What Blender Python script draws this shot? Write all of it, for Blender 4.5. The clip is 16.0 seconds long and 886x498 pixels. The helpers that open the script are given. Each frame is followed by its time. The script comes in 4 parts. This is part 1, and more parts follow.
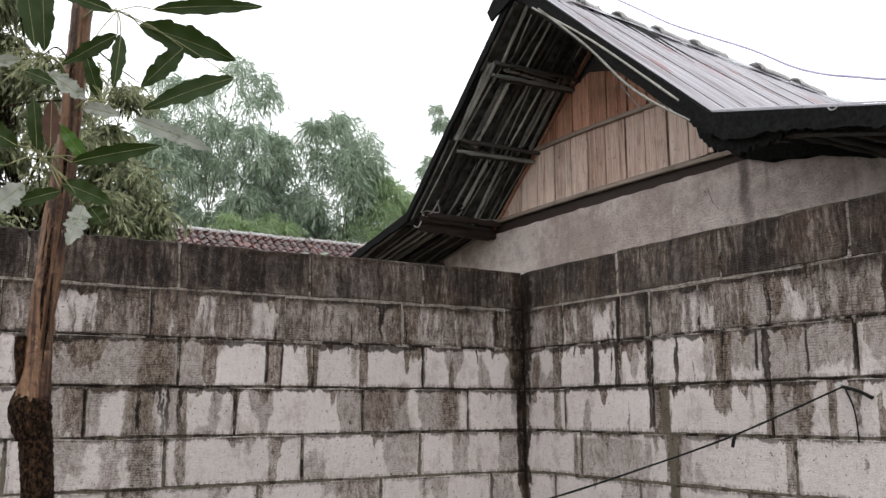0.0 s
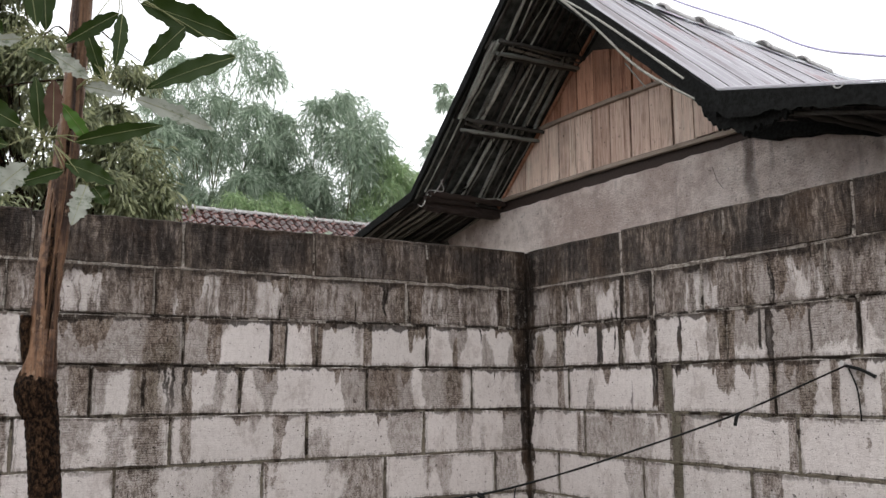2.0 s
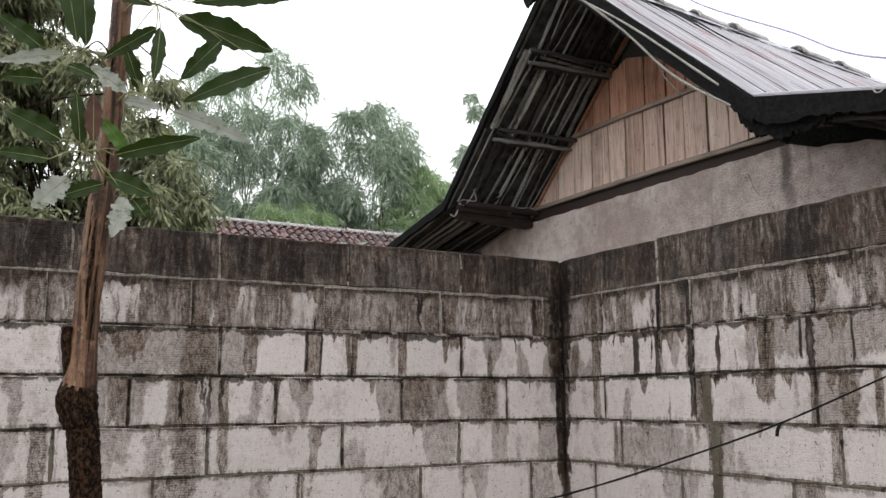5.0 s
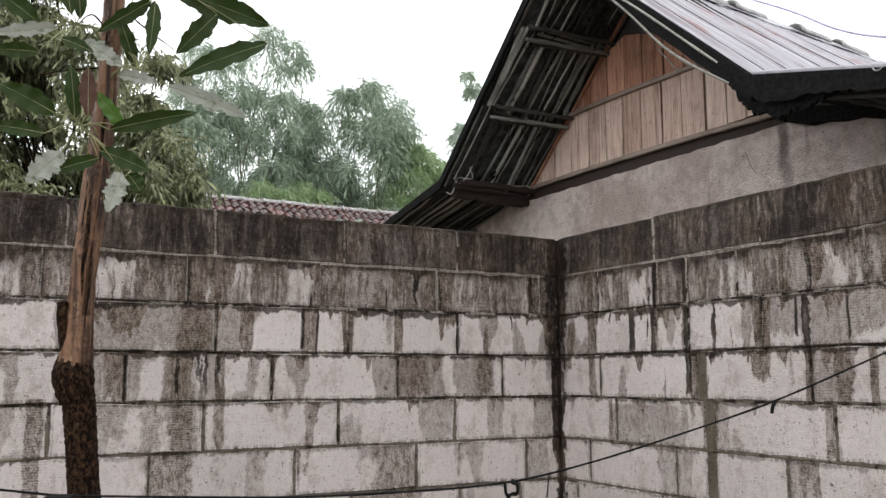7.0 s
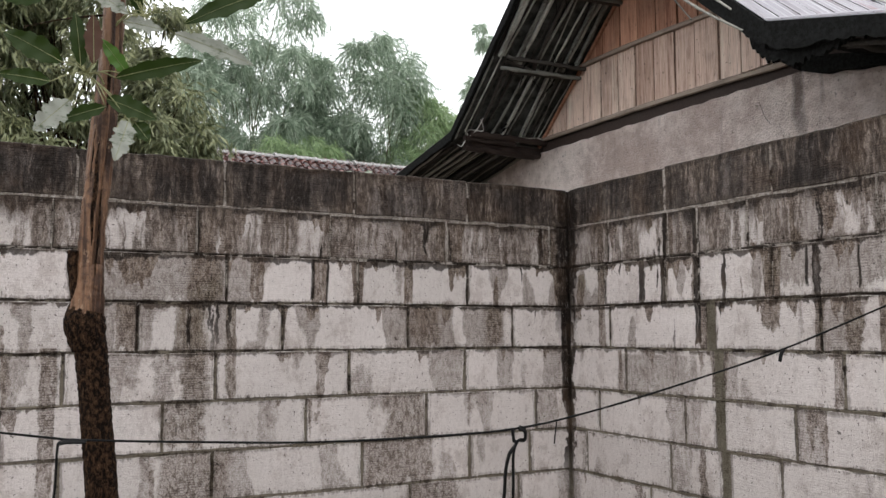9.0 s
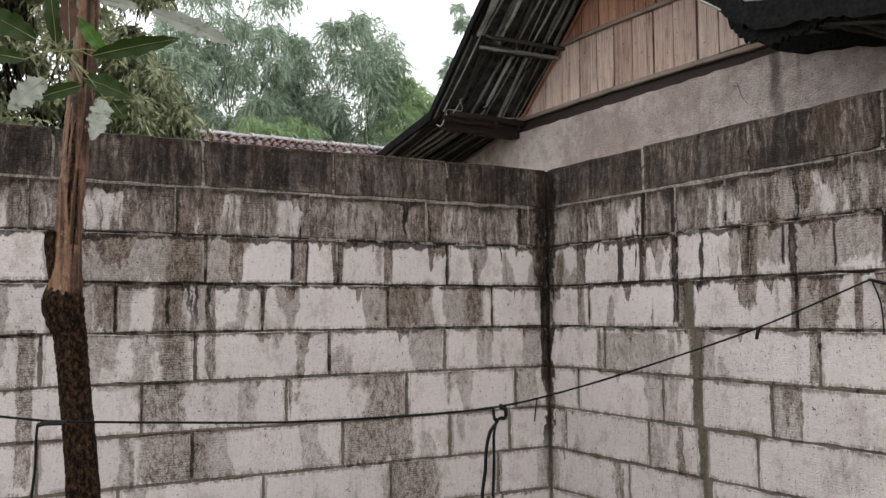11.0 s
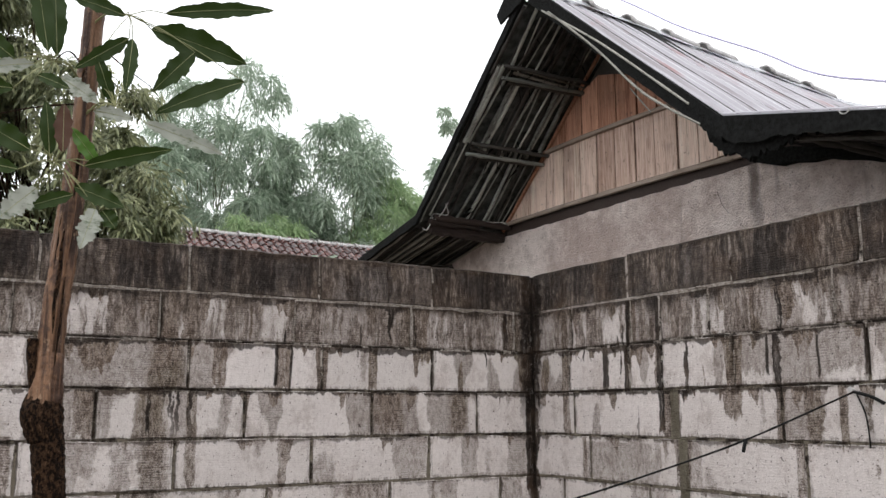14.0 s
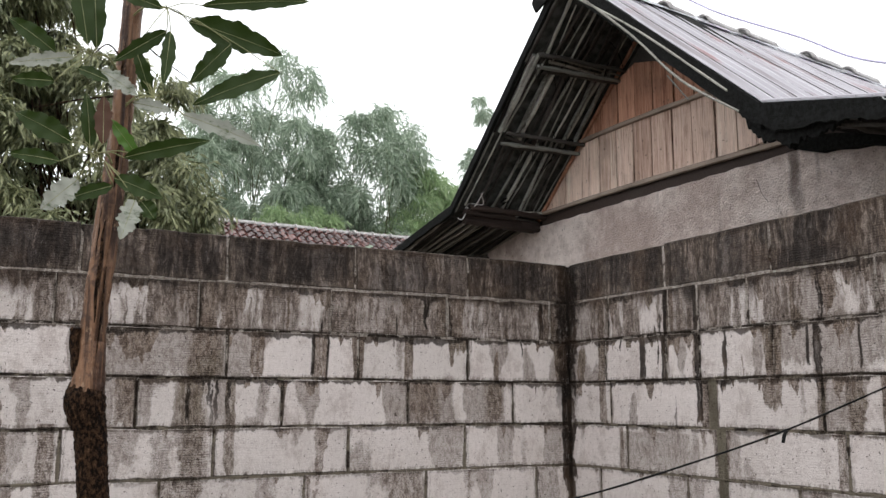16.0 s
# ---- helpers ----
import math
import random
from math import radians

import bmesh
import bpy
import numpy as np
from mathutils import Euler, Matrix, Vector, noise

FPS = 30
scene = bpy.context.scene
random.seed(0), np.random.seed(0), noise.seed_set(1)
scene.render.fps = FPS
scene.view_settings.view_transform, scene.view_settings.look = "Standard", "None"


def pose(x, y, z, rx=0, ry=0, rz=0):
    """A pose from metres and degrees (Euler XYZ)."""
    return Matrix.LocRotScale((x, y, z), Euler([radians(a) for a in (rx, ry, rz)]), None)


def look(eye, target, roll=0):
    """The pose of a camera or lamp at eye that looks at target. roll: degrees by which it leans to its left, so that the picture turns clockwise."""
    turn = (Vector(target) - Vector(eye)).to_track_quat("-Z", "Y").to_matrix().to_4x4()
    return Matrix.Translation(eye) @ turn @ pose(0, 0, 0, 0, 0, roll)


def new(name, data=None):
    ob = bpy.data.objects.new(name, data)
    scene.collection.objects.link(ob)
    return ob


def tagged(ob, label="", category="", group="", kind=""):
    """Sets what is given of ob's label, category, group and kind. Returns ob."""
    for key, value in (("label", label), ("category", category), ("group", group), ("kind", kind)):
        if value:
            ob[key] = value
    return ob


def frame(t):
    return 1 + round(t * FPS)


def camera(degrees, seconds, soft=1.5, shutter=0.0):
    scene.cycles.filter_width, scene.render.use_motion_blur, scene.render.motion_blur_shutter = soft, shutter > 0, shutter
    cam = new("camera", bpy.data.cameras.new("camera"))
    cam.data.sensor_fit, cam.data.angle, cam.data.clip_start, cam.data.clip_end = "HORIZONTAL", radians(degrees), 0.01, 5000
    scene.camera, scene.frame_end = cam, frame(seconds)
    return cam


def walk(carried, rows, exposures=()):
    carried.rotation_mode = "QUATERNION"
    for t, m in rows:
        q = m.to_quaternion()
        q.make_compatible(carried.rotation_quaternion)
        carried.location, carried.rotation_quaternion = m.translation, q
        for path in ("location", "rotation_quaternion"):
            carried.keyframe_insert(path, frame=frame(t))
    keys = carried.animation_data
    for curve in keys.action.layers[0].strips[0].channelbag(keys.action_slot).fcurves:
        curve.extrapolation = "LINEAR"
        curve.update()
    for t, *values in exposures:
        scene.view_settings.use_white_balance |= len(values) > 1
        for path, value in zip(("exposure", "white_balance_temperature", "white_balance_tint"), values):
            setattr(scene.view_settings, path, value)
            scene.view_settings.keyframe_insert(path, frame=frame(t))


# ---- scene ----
cam = camera(52.3, 16.0, 1.5)
PATH = [
    (0, (-2.782, -3.835, 1.585), (-1.77, -2.145, 1.936), -0.3),
    (0.5, (-2.785, -3.831, 1.587), (-1.768, -2.143, 1.93), -0.3),
    (1, (-2.779, -3.833, 1.581), (-1.762, -2.142, 1.909), -0.3),
    (1.5, (-2.792, -3.827, 1.58), (-1.776, -2.133, 1.891), -0.3),
    (2, (-2.778, -3.838, 1.586), (-1.772, -2.137, 1.891), -0.3),
    (2.5, (-2.782, -3.836, 1.581), (-1.78, -2.138, 1.917), -0.2),
    (3, (-2.787, -3.83, 1.583), (-1.791, -2.131, 1.931), -0.2),
    (3.5, (-2.784, -3.829, 1.584), (-1.81, -2.118, 1.937), -0.2),
    (4, (-2.79, -3.827, 1.586), (-1.835, -2.105, 1.936), -0.2),
    (6.5, (-2.784, -3.824, 1.583), (-1.839, -2.085, 1.873), -0.2),
    (7, (-2.788, -3.817, 1.58), (-1.831, -2.083, 1.861), -0.2),
    (7.5, (-2.784, -3.822, 1.59), (-1.826, -2.088, 1.86), -0.2),
    (8, (-2.78, -3.823, 1.576), (-1.835, -2.079, 1.827), -0.2),
    (8.5, (-2.782, -3.818, 1.572), (-1.85, -2.061, 1.783), -0.2),
    (9, (-2.772, -3.819, 1.558), (-1.835, -2.061, 1.742), -0.2),
    (11.5, (-2.781, -3.818, 1.555), (-1.788, -2.087, 1.696), -0.3),
    (12, (-2.778, -3.822, 1.555), (-1.775, -2.098, 1.717), -0.2),
    (12.5, (-2.774, -3.822, 1.562), (-1.766, -2.105, 1.754), -0.2),
    (13, (-2.781, -3.821, 1.577), (-1.768, -2.121, 1.865), -0.1),
    (13.5, (-2.771, -3.83, 1.583), (-1.775, -2.128, 1.919), -0.0),
    (14, (-2.791, -3.832, 1.591), (-1.794, -2.135, 1.946), -0.1),
    (14.5, (-2.799, -3.833, 1.59), (-1.8, -2.136, 1.943), -0.2),
    (15, (-2.794, -3.837, 1.583), (-1.798, -2.138, 1.931), -0.1),
    (15.5, (-2.785, -3.838, 1.586), (-1.806, -2.13, 1.934), -0.1),
    (16, (-2.791, -3.831, 1.588), (-1.86, -2.092, 1.922), 0.1),
]
walk(cam, [(t, look(eye, target, roll)) for t, eye, target, roll in PATH],
     exposures=((0, -0.05), (3.2, -0.06), (6.4, 0.02), (9, 0.01), (12.5, 0.01), (14, 0.04), (16, 0.04)))

# ---- light ----
world = bpy.data.worlds.new("overcast_sky")
scene.world = world
world.use_nodes = True
wt = world.node_tree
sky = wt.nodes.new("ShaderNodeTexSky")
sky.sky_type, sky.sun_disc = "NISHITA", False
sky.sun_elevation, sky.sun_rotation = radians(62), radians(205)
cloud = wt.nodes.new("ShaderNodeMix")
cloud.data_type = "RGBA"
cloud.inputs[0].default_value = 0.93
wt.links.new(sky.outputs[0], cloud.inputs[6])
cloud.inputs[7].default_value = (20.0, 20.2, 20.8, 1)
wt.links.new(cloud.outputs[2], wt.nodes["Background"].inputs[0])
wt.nodes["Background"].inputs[1].default_value = 0.095
sun = new("sun", bpy.data.lights.new("sun", "SUN"))
sun.data.energy, sun.data.angle, sun.data.color = 0.5, radians(40), (1, 0.98, 0.95)
sun.matrix_world = look((-6, -9, 20), (0, 0, 0))

# ---- helpers for building ----


def thing(name, loc=(0, 0, 0), label="", category="", kind="", group=""):
    ob = new(name)
    ob.location = loc
    ob.empty_display_size = 0.2
    return tagged(ob, label, category, group, kind)


def root_place(ob):
    p = Vector((0, 0, 0))
    while ob is not None:
        p += ob.location
        ob = ob.parent
    return p


def part(name, bm, material, parent, label="", smooth=False):
    """Links a bmesh, given in world coordinates, as one mesh under a thing."""
    me = bpy.data.meshes.new(name)
    if parent is not None:
        bm.transform(Matrix.Translation(-root_place(parent)))
    bm.normal_update()
    bm.to_mesh(me)
    bm.free()
    if smooth:
        me.polygons.foreach_set("use_smooth", [True] * len(me.polygons))
    me.materials.append(material)
    ob = new(name, me)
    ob.parent = parent
    return tagged(ob, label)


def block_bm(a, b, bevel=0.0):
    bm = bmesh.new()
    bmesh.ops.create_cube(bm, size=1)
    for v in bm.verts:
        v.co = Vector([(a[k] + b[k]) / 2 + v.co[k] * (b[k] - a[k]) for k in range(3)])
    if bevel:
        bmesh.ops.bevel(bm, geom=bm.edges[:], offset=bevel, segments=1, affect="EDGES")
    return bm


def prism(outline, axis, lo, hi):
    """An outline of 2D points swept along an axis (0: x, outline is y, z; 1: y, outline is x, z)."""
    bm = bmesh.new()
    rings = []
    for w in (lo, hi):
        rings.append([bm.verts.new((w, p, q) if axis == 0 else (p, w, q)) for p, q in outline])
    n = len(outline)
    bm.faces.new(rings[0])
    bm.faces.new(rings[1][::-1])
    for i in range(n):
        bm.faces.new((rings[0][i], rings[1][i], rings[1][(i + 1) % n], rings[0][(i + 1) % n]))
    bmesh.ops.recalc_face_normals(bm, faces=bm.faces[:])
    return bm


def tube(points, radii, segs=8, rough=0.0, freq=8.0, bm=None, groove=0.0, flat=1.0):
    """A round stick along points; rough is its unevenness, groove deepens ridges that run along it."""
    bm = bm or bmesh.new()
    pts = [Vector(p) for p in points]
    radii = radii if hasattr(radii, "__len__") else [radii] * len(pts)
    rings, side = [], None
    for i, p in enumerate(pts):
        d = (pts[min(i + 1, len(pts) - 1)] - pts[max(i - 1, 0)]).normalized()
        if side is None:
            side = d.orthogonal().normalized()
        side = (side - d * side.dot(d)).normalized()
        up = d.cross(side)
        ring = []
        for k in range(segs):
            a = 2 * math.pi * k / segs
            r = radii[i]
            q = p + (side * math.cos(a) + up * math.sin(a) * flat) * r
            if rough:
                r *= 1 + rough * noise.noise(q * freq)
            if groove:
                r *= 1 - groove * max(0, math.sin(a * 3 + 1.1 + 1.5 * noise.noise(p * 2))) ** 3
            ring.append(bm.verts.new(p + (side * math.cos(a) + up * math.sin(a) * flat) * r))
        rings.append(ring)
    for a, b in zip(rings, rings[1:]):
        for k in range(segs):
            bm.faces.new((a[k], a[(k + 1) % segs], b[(k + 1) % segs], b[k]))
    bm.faces.new(rings[0][::-1])
    bm.faces.new(rings[-1])
    return bm


def between(points, steps):
    """A smooth line through points (Catmull-Rom)."""
    p = [Vector(q) for q in points]
    p = [2 * p[0] - p[1]] + p + [2 * p[-1] - p[-2]]
    out = []
    for i in range(1, len(p) - 2):
        for k in range(steps):
            t = k / steps
            out.append(0.5 * (2 * p[i] + (p[i + 1] - p[i - 1]) * t + (2 * p[i - 1] - 5 * p[i] + 4 * p[i + 1] - p[i + 2]) * t * t
                              + (3 * p[i] - p[i - 1] - 3 * p[i + 1] + p[i + 2]) * t ** 3))
    return out + [p[-2]]


# ---- materials ----


class Nodes:
    """Short forms for building one node material."""

    def __init__(self, name, rough=0.8, metal=0.0, spec=0.5):
        self.mat = bpy.data.materials.new(name)
        self.mat.use_nodes = True
        self.tree = self.mat.node_tree
        self.bsdf = self.tree.nodes["Principled BSDF"]
        self.bsdf.inputs["Roughness"].default_value = rough
        self.bsdf.inputs["Metallic"].default_value = metal
        self.bsdf.inputs["Specular IOR Level"].default_value = spec
        self.pos = self.tree.nodes.new("ShaderNodeNewGeometry").outputs["Position"]

    def put(self, socket, value):
        if hasattr(value, "links"):
            self.tree.links.new(value, socket)
        elif isinstance(value, tuple):
            socket.default_value = (*value, 1) if len(socket.default_value) == 4 and len(value) == 3 else value
        else:
            socket.default_value = value

    def math(self, op, a, b=0.0, clamp=False):
        n = self.tree.nodes.new("ShaderNodeMath")
        n.operation, n.use_clamp = op, clamp
        self.put(n.inputs[0], a)
        self.put(n.inputs[1], b)
        return n.outputs[0]

    def axes(self):
        n = self.tree.nodes.new("ShaderNodeSeparateXYZ")
        self.put(n.inputs[0], self.pos)
        return n.outputs

    def vec(self, x, y, z):
        n = self.tree.nodes.new("ShaderNodeCombineXYZ")
        for s, v in zip(n.inputs, (x, y, z)):
            self.put(s, v)
        return n.outputs[0]

    def noise(self, scale, detail=4.0, vector=None, stretch=(1, 1, 1), rough=0.55):
        m = self.tree.nodes.new("ShaderNodeMapping")
        m.inputs["Scale"].default_value = stretch
        self.put(m.inputs[0], vector or self.pos)
        n = self.tree.nodes.new("ShaderNodeTexNoise")
        n.inputs["Scale"].default_value, n.inputs["Detail"].default_value, n.inputs["Roughness"].default_value = scale, detail, rough
        self.tree.links.new(m.outputs[0], n.inputs[0])
        return n.outputs[0]

    def step(self, v, lo, hi, a=0.0, b=1.0):
        n = self.tree.nodes.new("ShaderNodeMapRange")
        n.interpolation_type = "SMOOTHSTEP"
        for s, w in zip(n.inputs, (v, lo, hi, a, b)):
            self.put(s, w)
        return n.outputs[0]

    def mix(self, fac, a, b, blend="MIX"):
        n = self.tree.nodes.new("ShaderNodeMix")
        n.data_type, n.blend_type = "RGBA", blend
        self.put(n.inputs[0], fac)
        self.put(n.inputs[6], a)
        self.put(n.inputs[7], b)
        return n.outputs[2]

    def random(self):
        return self.tree.nodes.new("ShaderNodeObjectInfo").outputs["Random"]

    def island(self):
        return self.tree.nodes.new("ShaderNodeNewGeometry").outputs["Random Per Island"]

    def done(self, color, bump=None, strength=0.4, distance=0.01, rough=None):
        self.put(self.bsdf.inputs["Base Color"], color)
        if rough is not None:
            self.put(self.bsdf.inputs["Roughness"], rough)
        if bump is not None:
            n = self.tree.nodes.new("ShaderNodeBump")
            n.inputs["Strength"].default_value, n.inputs["Distance"].default_value = strength, distance
            self.put(n.inputs["Height"], bump)
            self.tree.links.new(n.outputs[0], self.bsdf.inputs["Normal"])
        return self.mat


TOP, COURSE = 2.3, 0.205


# old stains on the walls: place along the wall (north negative, east positive), half width, lower and upper end
STAINS_NORTH = ((-1.359, 0.036, 1.68, 1.887), (-1.868, 0.062, 1.68, 1.887), (-1.648, 0.03, 1.70, 1.89), (-1.924, 0.058, 1.48, 1.682), (-0.92, 0.022, 1.69, 1.89),
                (-1.902, 0.06, 1.285, 1.482), (-1.947, 0.085, 1.09, 1.28), (-1.898, 0.14, 0.87, 1.07), (-0.942, 0.10, 1.075, 1.272),
                (-0.973, 0.17, 0.867, 1.064), (-1.756, 0.022, 1.28, 1.686), (-0.827, 0.08, 1.485, 1.676), (-2.181, 0.04, 1.487, 1.683),
                (-2.468, 0.03, 0.9, 1.499), (-0.79, 0.13, 0.66, 0.856), (-0.45, 0.05, 1.50, 1.68))
STAINS_EAST = ((0.271, 0.026, 1.49, 2.271), (1.537, 0.012, 1.49, 1.691), (1.317, 0.045, 1.57, 1.691), (1.808, 0.017, 1.46, 1.68),
               (1.33, 0.013, 1.69, 1.88), (0.406, 0.014, 1.278, 1.471), (1.617, 0.017, 1.29, 1.487))
RUNS_BLACK = ((0.926, 0.02, 1.70, 2.105), (0.926, 0.017, 1.485, 1.70), (0.73, 0.012, 1.89, 2.105), (0.712, 0.015, 1.69, 1.885), (0.565, 0.013, 1.69, 1.888),
              (1.91, 0.007, 1.71, 1.896), (1.721, 0.005, 1.717, 1.861), (1.498, 0.007, 1.72, 1.885), (-1.395, 0.008, 1.69, 1.885), (-1.325, 0.006, 1.69, 1.885), (-1.935, 0.008, 1.50, 1.66), (-0.02, 0.03, 1.2, 1.70))


def wall_material(name, mortar):
    """Aerated concrete with crisp-edged damp stains that hang from its joints, and black algae on top."""
    g = Nodes(name, 0.75, spec=0.12)
    x, y, z = g.axes()
    add, sub, mul, top, low = (lambda a, b, op=op: g.math(op, a, b) for op in ("ADD", "SUBTRACT", "MULTIPLY", "MAXIMUM", "MINIMUM"))
    straight = sub(x, y)
    wander = sub(g.noise(9, 5, rough=0.65), 0.5)
    wob = sub(g.noise(24, 5, rough=0.7), 0.5)
    u = add(straight, mul(wander, 0.06))
    c = g.math("DIVIDE", sub(TOP - 0.006, z), COURSE)
    v, k = g.math("FRACT", c), g.math("FLOOR", c)
    high = g.step(z, 0.95, 2.1)
    fine = g.noise(1, 5, g.vec(mul(u, 70), mul(z, 7), mul(k, 3.1)), rough=0.7)
    thin = g.noise(1, 4, g.vec(mul(u, 34), mul(z, 2.2), mul(k, 2.3)), rough=0.65)
    grain = g.noise(190, 3, rough=0.7)
    # tongues that hang from the joint above, each course on its own
    hang = g.noise(1, 3, g.vec(mul(u, 9), mul(k, 4.71), mul(v, 0.25)))
    depth = mul(add(sub(hang, 0.64), mul(high, 0.13)), 0.85)
    below = sub(mul(v, COURSE), add(depth, mul(wob, 0.02)))
    if mortar:
        soak = g.step(below, 0.03, 0.02)
        rim = 0.0
    else:
        tex = g.tree.nodes.new("ShaderNodeTexCoord")
        axes = []
        for key in ("Generated", "Object"):
            n = g.tree.nodes.new("ShaderNodeSeparateXYZ")
            g.put(n.inputs[0], tex.outputs[key])
            axes.append(n.outputs)
        gen, loc = axes
        length = g.math("DIVIDE", loc[0], top(gen[0], 0.001))
        ends = low(loc[0], sub(length, loc[0]))
        # damp creeping in from the ends, leaving a pale patch with rounded corners
        reach = mul(sub(g.noise(1, 2, g.vec(mul(straight, 2.3), mul(k, 3.7), 0.0)), add(0.635, mul(high, -0.13))), 0.55)
        side = sub(ends, add(reach, mul(wander, 0.035)))
        ca, cb = top(sub(0.045, side), 0.0), top(sub(0.045, below), 0.0)
        soak = g.step(g.math("SQRT", add(mul(ca, ca), mul(cb, cb))), 0.043, 0.049)
        rim = low(ends, low(loc[2], sub(g.math("DIVIDE", loc[2], top(gen[2], 0.001)), loc[2])))
    # damp columns straight down a course, in two strengths
    def column(freq, k_step, lift, lo, hi):
        n = g.noise(1, 2.0, g.vec(mul(u, freq), mul(z, 0.9), mul(k, k_step)))
        return g.step(add(add(n, mul(wob, 0.09)), mul(high, lift)), lo, hi)
    faint = column(4.2, 0.83, 0.09, 0.575, 0.60)
    damp = top(column(7.0, 0.47, 0.04, 0.675, 0.692), soak)
    deep = column(15.0, 0.31, 0.06, 0.71, 0.728)
    sway = mul(wander, 0.03)
    def listed(rows, so_far):
        for u0, half, z0, z1 in rows:
            soft = 0.003 if half < 0.05 else 0.022
            bend = add(sway, mul(wander, 0.10)) if half > 0.05 else sway
            off = sub(g.math("ABSOLUTE", add(sub(straight, u0), bend)), mul(wob, min(0.045, half * 0.7)))
            end = g.step(add(z, mul(sub(thin, 0.5), 0.16)), z0 - 0.005, z0 + 0.01)
            so_far = top(so_far, mul(g.step(off, half + soft, half - soft), mul(end, g.step(z, z1 + 0.008, z1 - 0.004))))
        return so_far
    faint = listed(((1.62, 0.29, 1.735, 1.9), (-2.03, 0.16, 1.70, 1.9), (0.62, 0.22, 1.28, 1.45)), faint)
    damp = listed(STAINS_NORTH + STAINS_EAST, damp)
    deep = listed(RUNS_BLACK, mul(deep, g.step(high, 0.2, 0.7)))
    # black slime under the bed joints, with a ragged lower edge
    lip = mul(sub(add(mul(g.noise(1, 4, g.vec(mul(u, 8), mul(k, 7.3), 0.0)), 0.6), add(mul(fine, 0.16), mul(thin, 0.24))), sub(0.53, mul(high, 0.10))), 0.17)
    deep = top(deep, mul(g.step(sub(mul(v, COURSE), lip), 0.010, 0.002), g.step(z, 1.30, 1.60, 0.35, 0.9)))
    # blackened top course, grey course below it
    rise = add(z, mul(sub(thin, 0.5), 0.16))
    black = g.step(add(rise, mul(sub(g.noise(4.3, 4, stretch=(1, 1, 0.4)), 0.5), 0.36)), 2.03, 2.11)
    second = mul(g.step(add(z, mul(wob, 0.08)), 1.87, 1.90), g.step(add(mul(thin, 0.5), mul(g.noise(5.5, 4, stretch=(1, 1, 0.5)), 0.5)), 0.545, 0.465, 0.15, 0.9))
    near = g.math("ABSOLUTE", add(straight, add(mul(wander, 0.19), mul(wob, 0.08))))
    corner = top(mul(g.step(near, 0.085, 0.06), g.step(z, 1.45, 1.75)), mul(g.step(near, 0.042, 0.026), g.step(z, 0.7, 1.0)))
    # colours
    pale = g.mix(g.noise(2.6, 5), (0.50, 0.452, 0.428), (0.74, 0.68, 0.652))
    pale = g.mix(g.step(fine, 0.5, 0.8, 0.0, 0.3), pale, (0.30, 0.26, 0.235))
    grey = g.mix(g.noise(14, 5, rough=0.7), (0.138, 0.101, 0.076), (0.315, 0.252, 0.205))
    grey = g.mix(g.step(g.noise(1.9, 3), 0.50, 0.62, 0.0, 0.55), grey, (0.15, 0.125, 0.078))
    soft_grey = g.mix(g.noise(11, 4), (0.25, 0.213, 0.19), (0.42, 0.375, 0.35))
    dark = g.mix(g.step(g.noise(3.1, 5), 0.46, 0.66), (0.016, 0.011, 0.0085), (0.07, 0.045, 0.029))
    if mortar:
        m = add(g.noise(11, 5, rough=0.7), mul(sub(1.64, z), 0.35))
        col = g.mix(g.step(m, 0.47, 0.60), (0.030, 0.023, 0.018), (0.20, 0.173, 0.135))
        col = g.mix(mul(damp, 0.45), col, dark)
    else:
        col = g.mix(mul(g.random(), 0.22), pale, (0.36, 0.335, 0.31))
        col = g.mix(mul(faint, g.step(high, 0.0, 0.7, 0.35, 0.75)), col, soft_grey)
        col = g.mix(mul(damp, g.step(fine, 0.66, 0.42, g.step(high, 0.1, 0.9, 0.22, 0.5), g.step(high, 0.1, 0.9, 0.48, 0.9))), col, grey)
        col = g.mix(mul(second, 0.85), col, g.mix(g.step(fine, 0.42, 0.66), (0.12, 0.093, 0.075), (0.36, 0.305, 0.268)))
    col = g.mix(mul(deep, g.step(fine, 0.72, 0.5, 0.6, 0.95)), col, dark)
    worn = g.mix(g.step(thin, 0.46, 0.66, 0.0, 0.55), dark, (0.13, 0.097, 0.077))
    worn = g.mix(mul(g.step(fine, 0.56, 0.66), g.step(g.noise(5, 3), 0.45, 0.6, 0.1, 0.9)), worn, (0.27, 0.215, 0.185))
    wash = mul(g.step(g.noise(3.7, 6, rough=0.7), 0.47, 0.60), g.step(thin, 0.40, 0.58, 0.15, 0.7))
    worn = g.mix(wash, worn, g.mix(g.step(fine, 0.4, 0.65), (0.10, 0.074, 0.056), (0.34, 0.285, 0.24)))
    col = g.mix(mul(black, g.step(g.random(), 0.0, 0.5, 0.70, 0.93)), col, worn)
    col = g.mix(mul(corner, g.step(fine, 0.68, 0.5, 0.55, 0.95)), col, dark)
    if mortar:
        line_1 = mul(g.step(g.math("ABSOLUTE", sub(z, TOP - COURSE)), 0.03, 0.02), g.step(g.noise(2.2, 3), 0.38, 0.42))
        squeezed = mul(g.step(g.noise(5.3, 5, rough=0.7), 0.50, 0.54), g.step(z, 1.70, 1.74))
        squeezed = top(squeezed, mul(g.step(z, 1.89, 1.91), g.step(g.noise(5.3, 5, rough=0.7), 0.42, 0.47)))
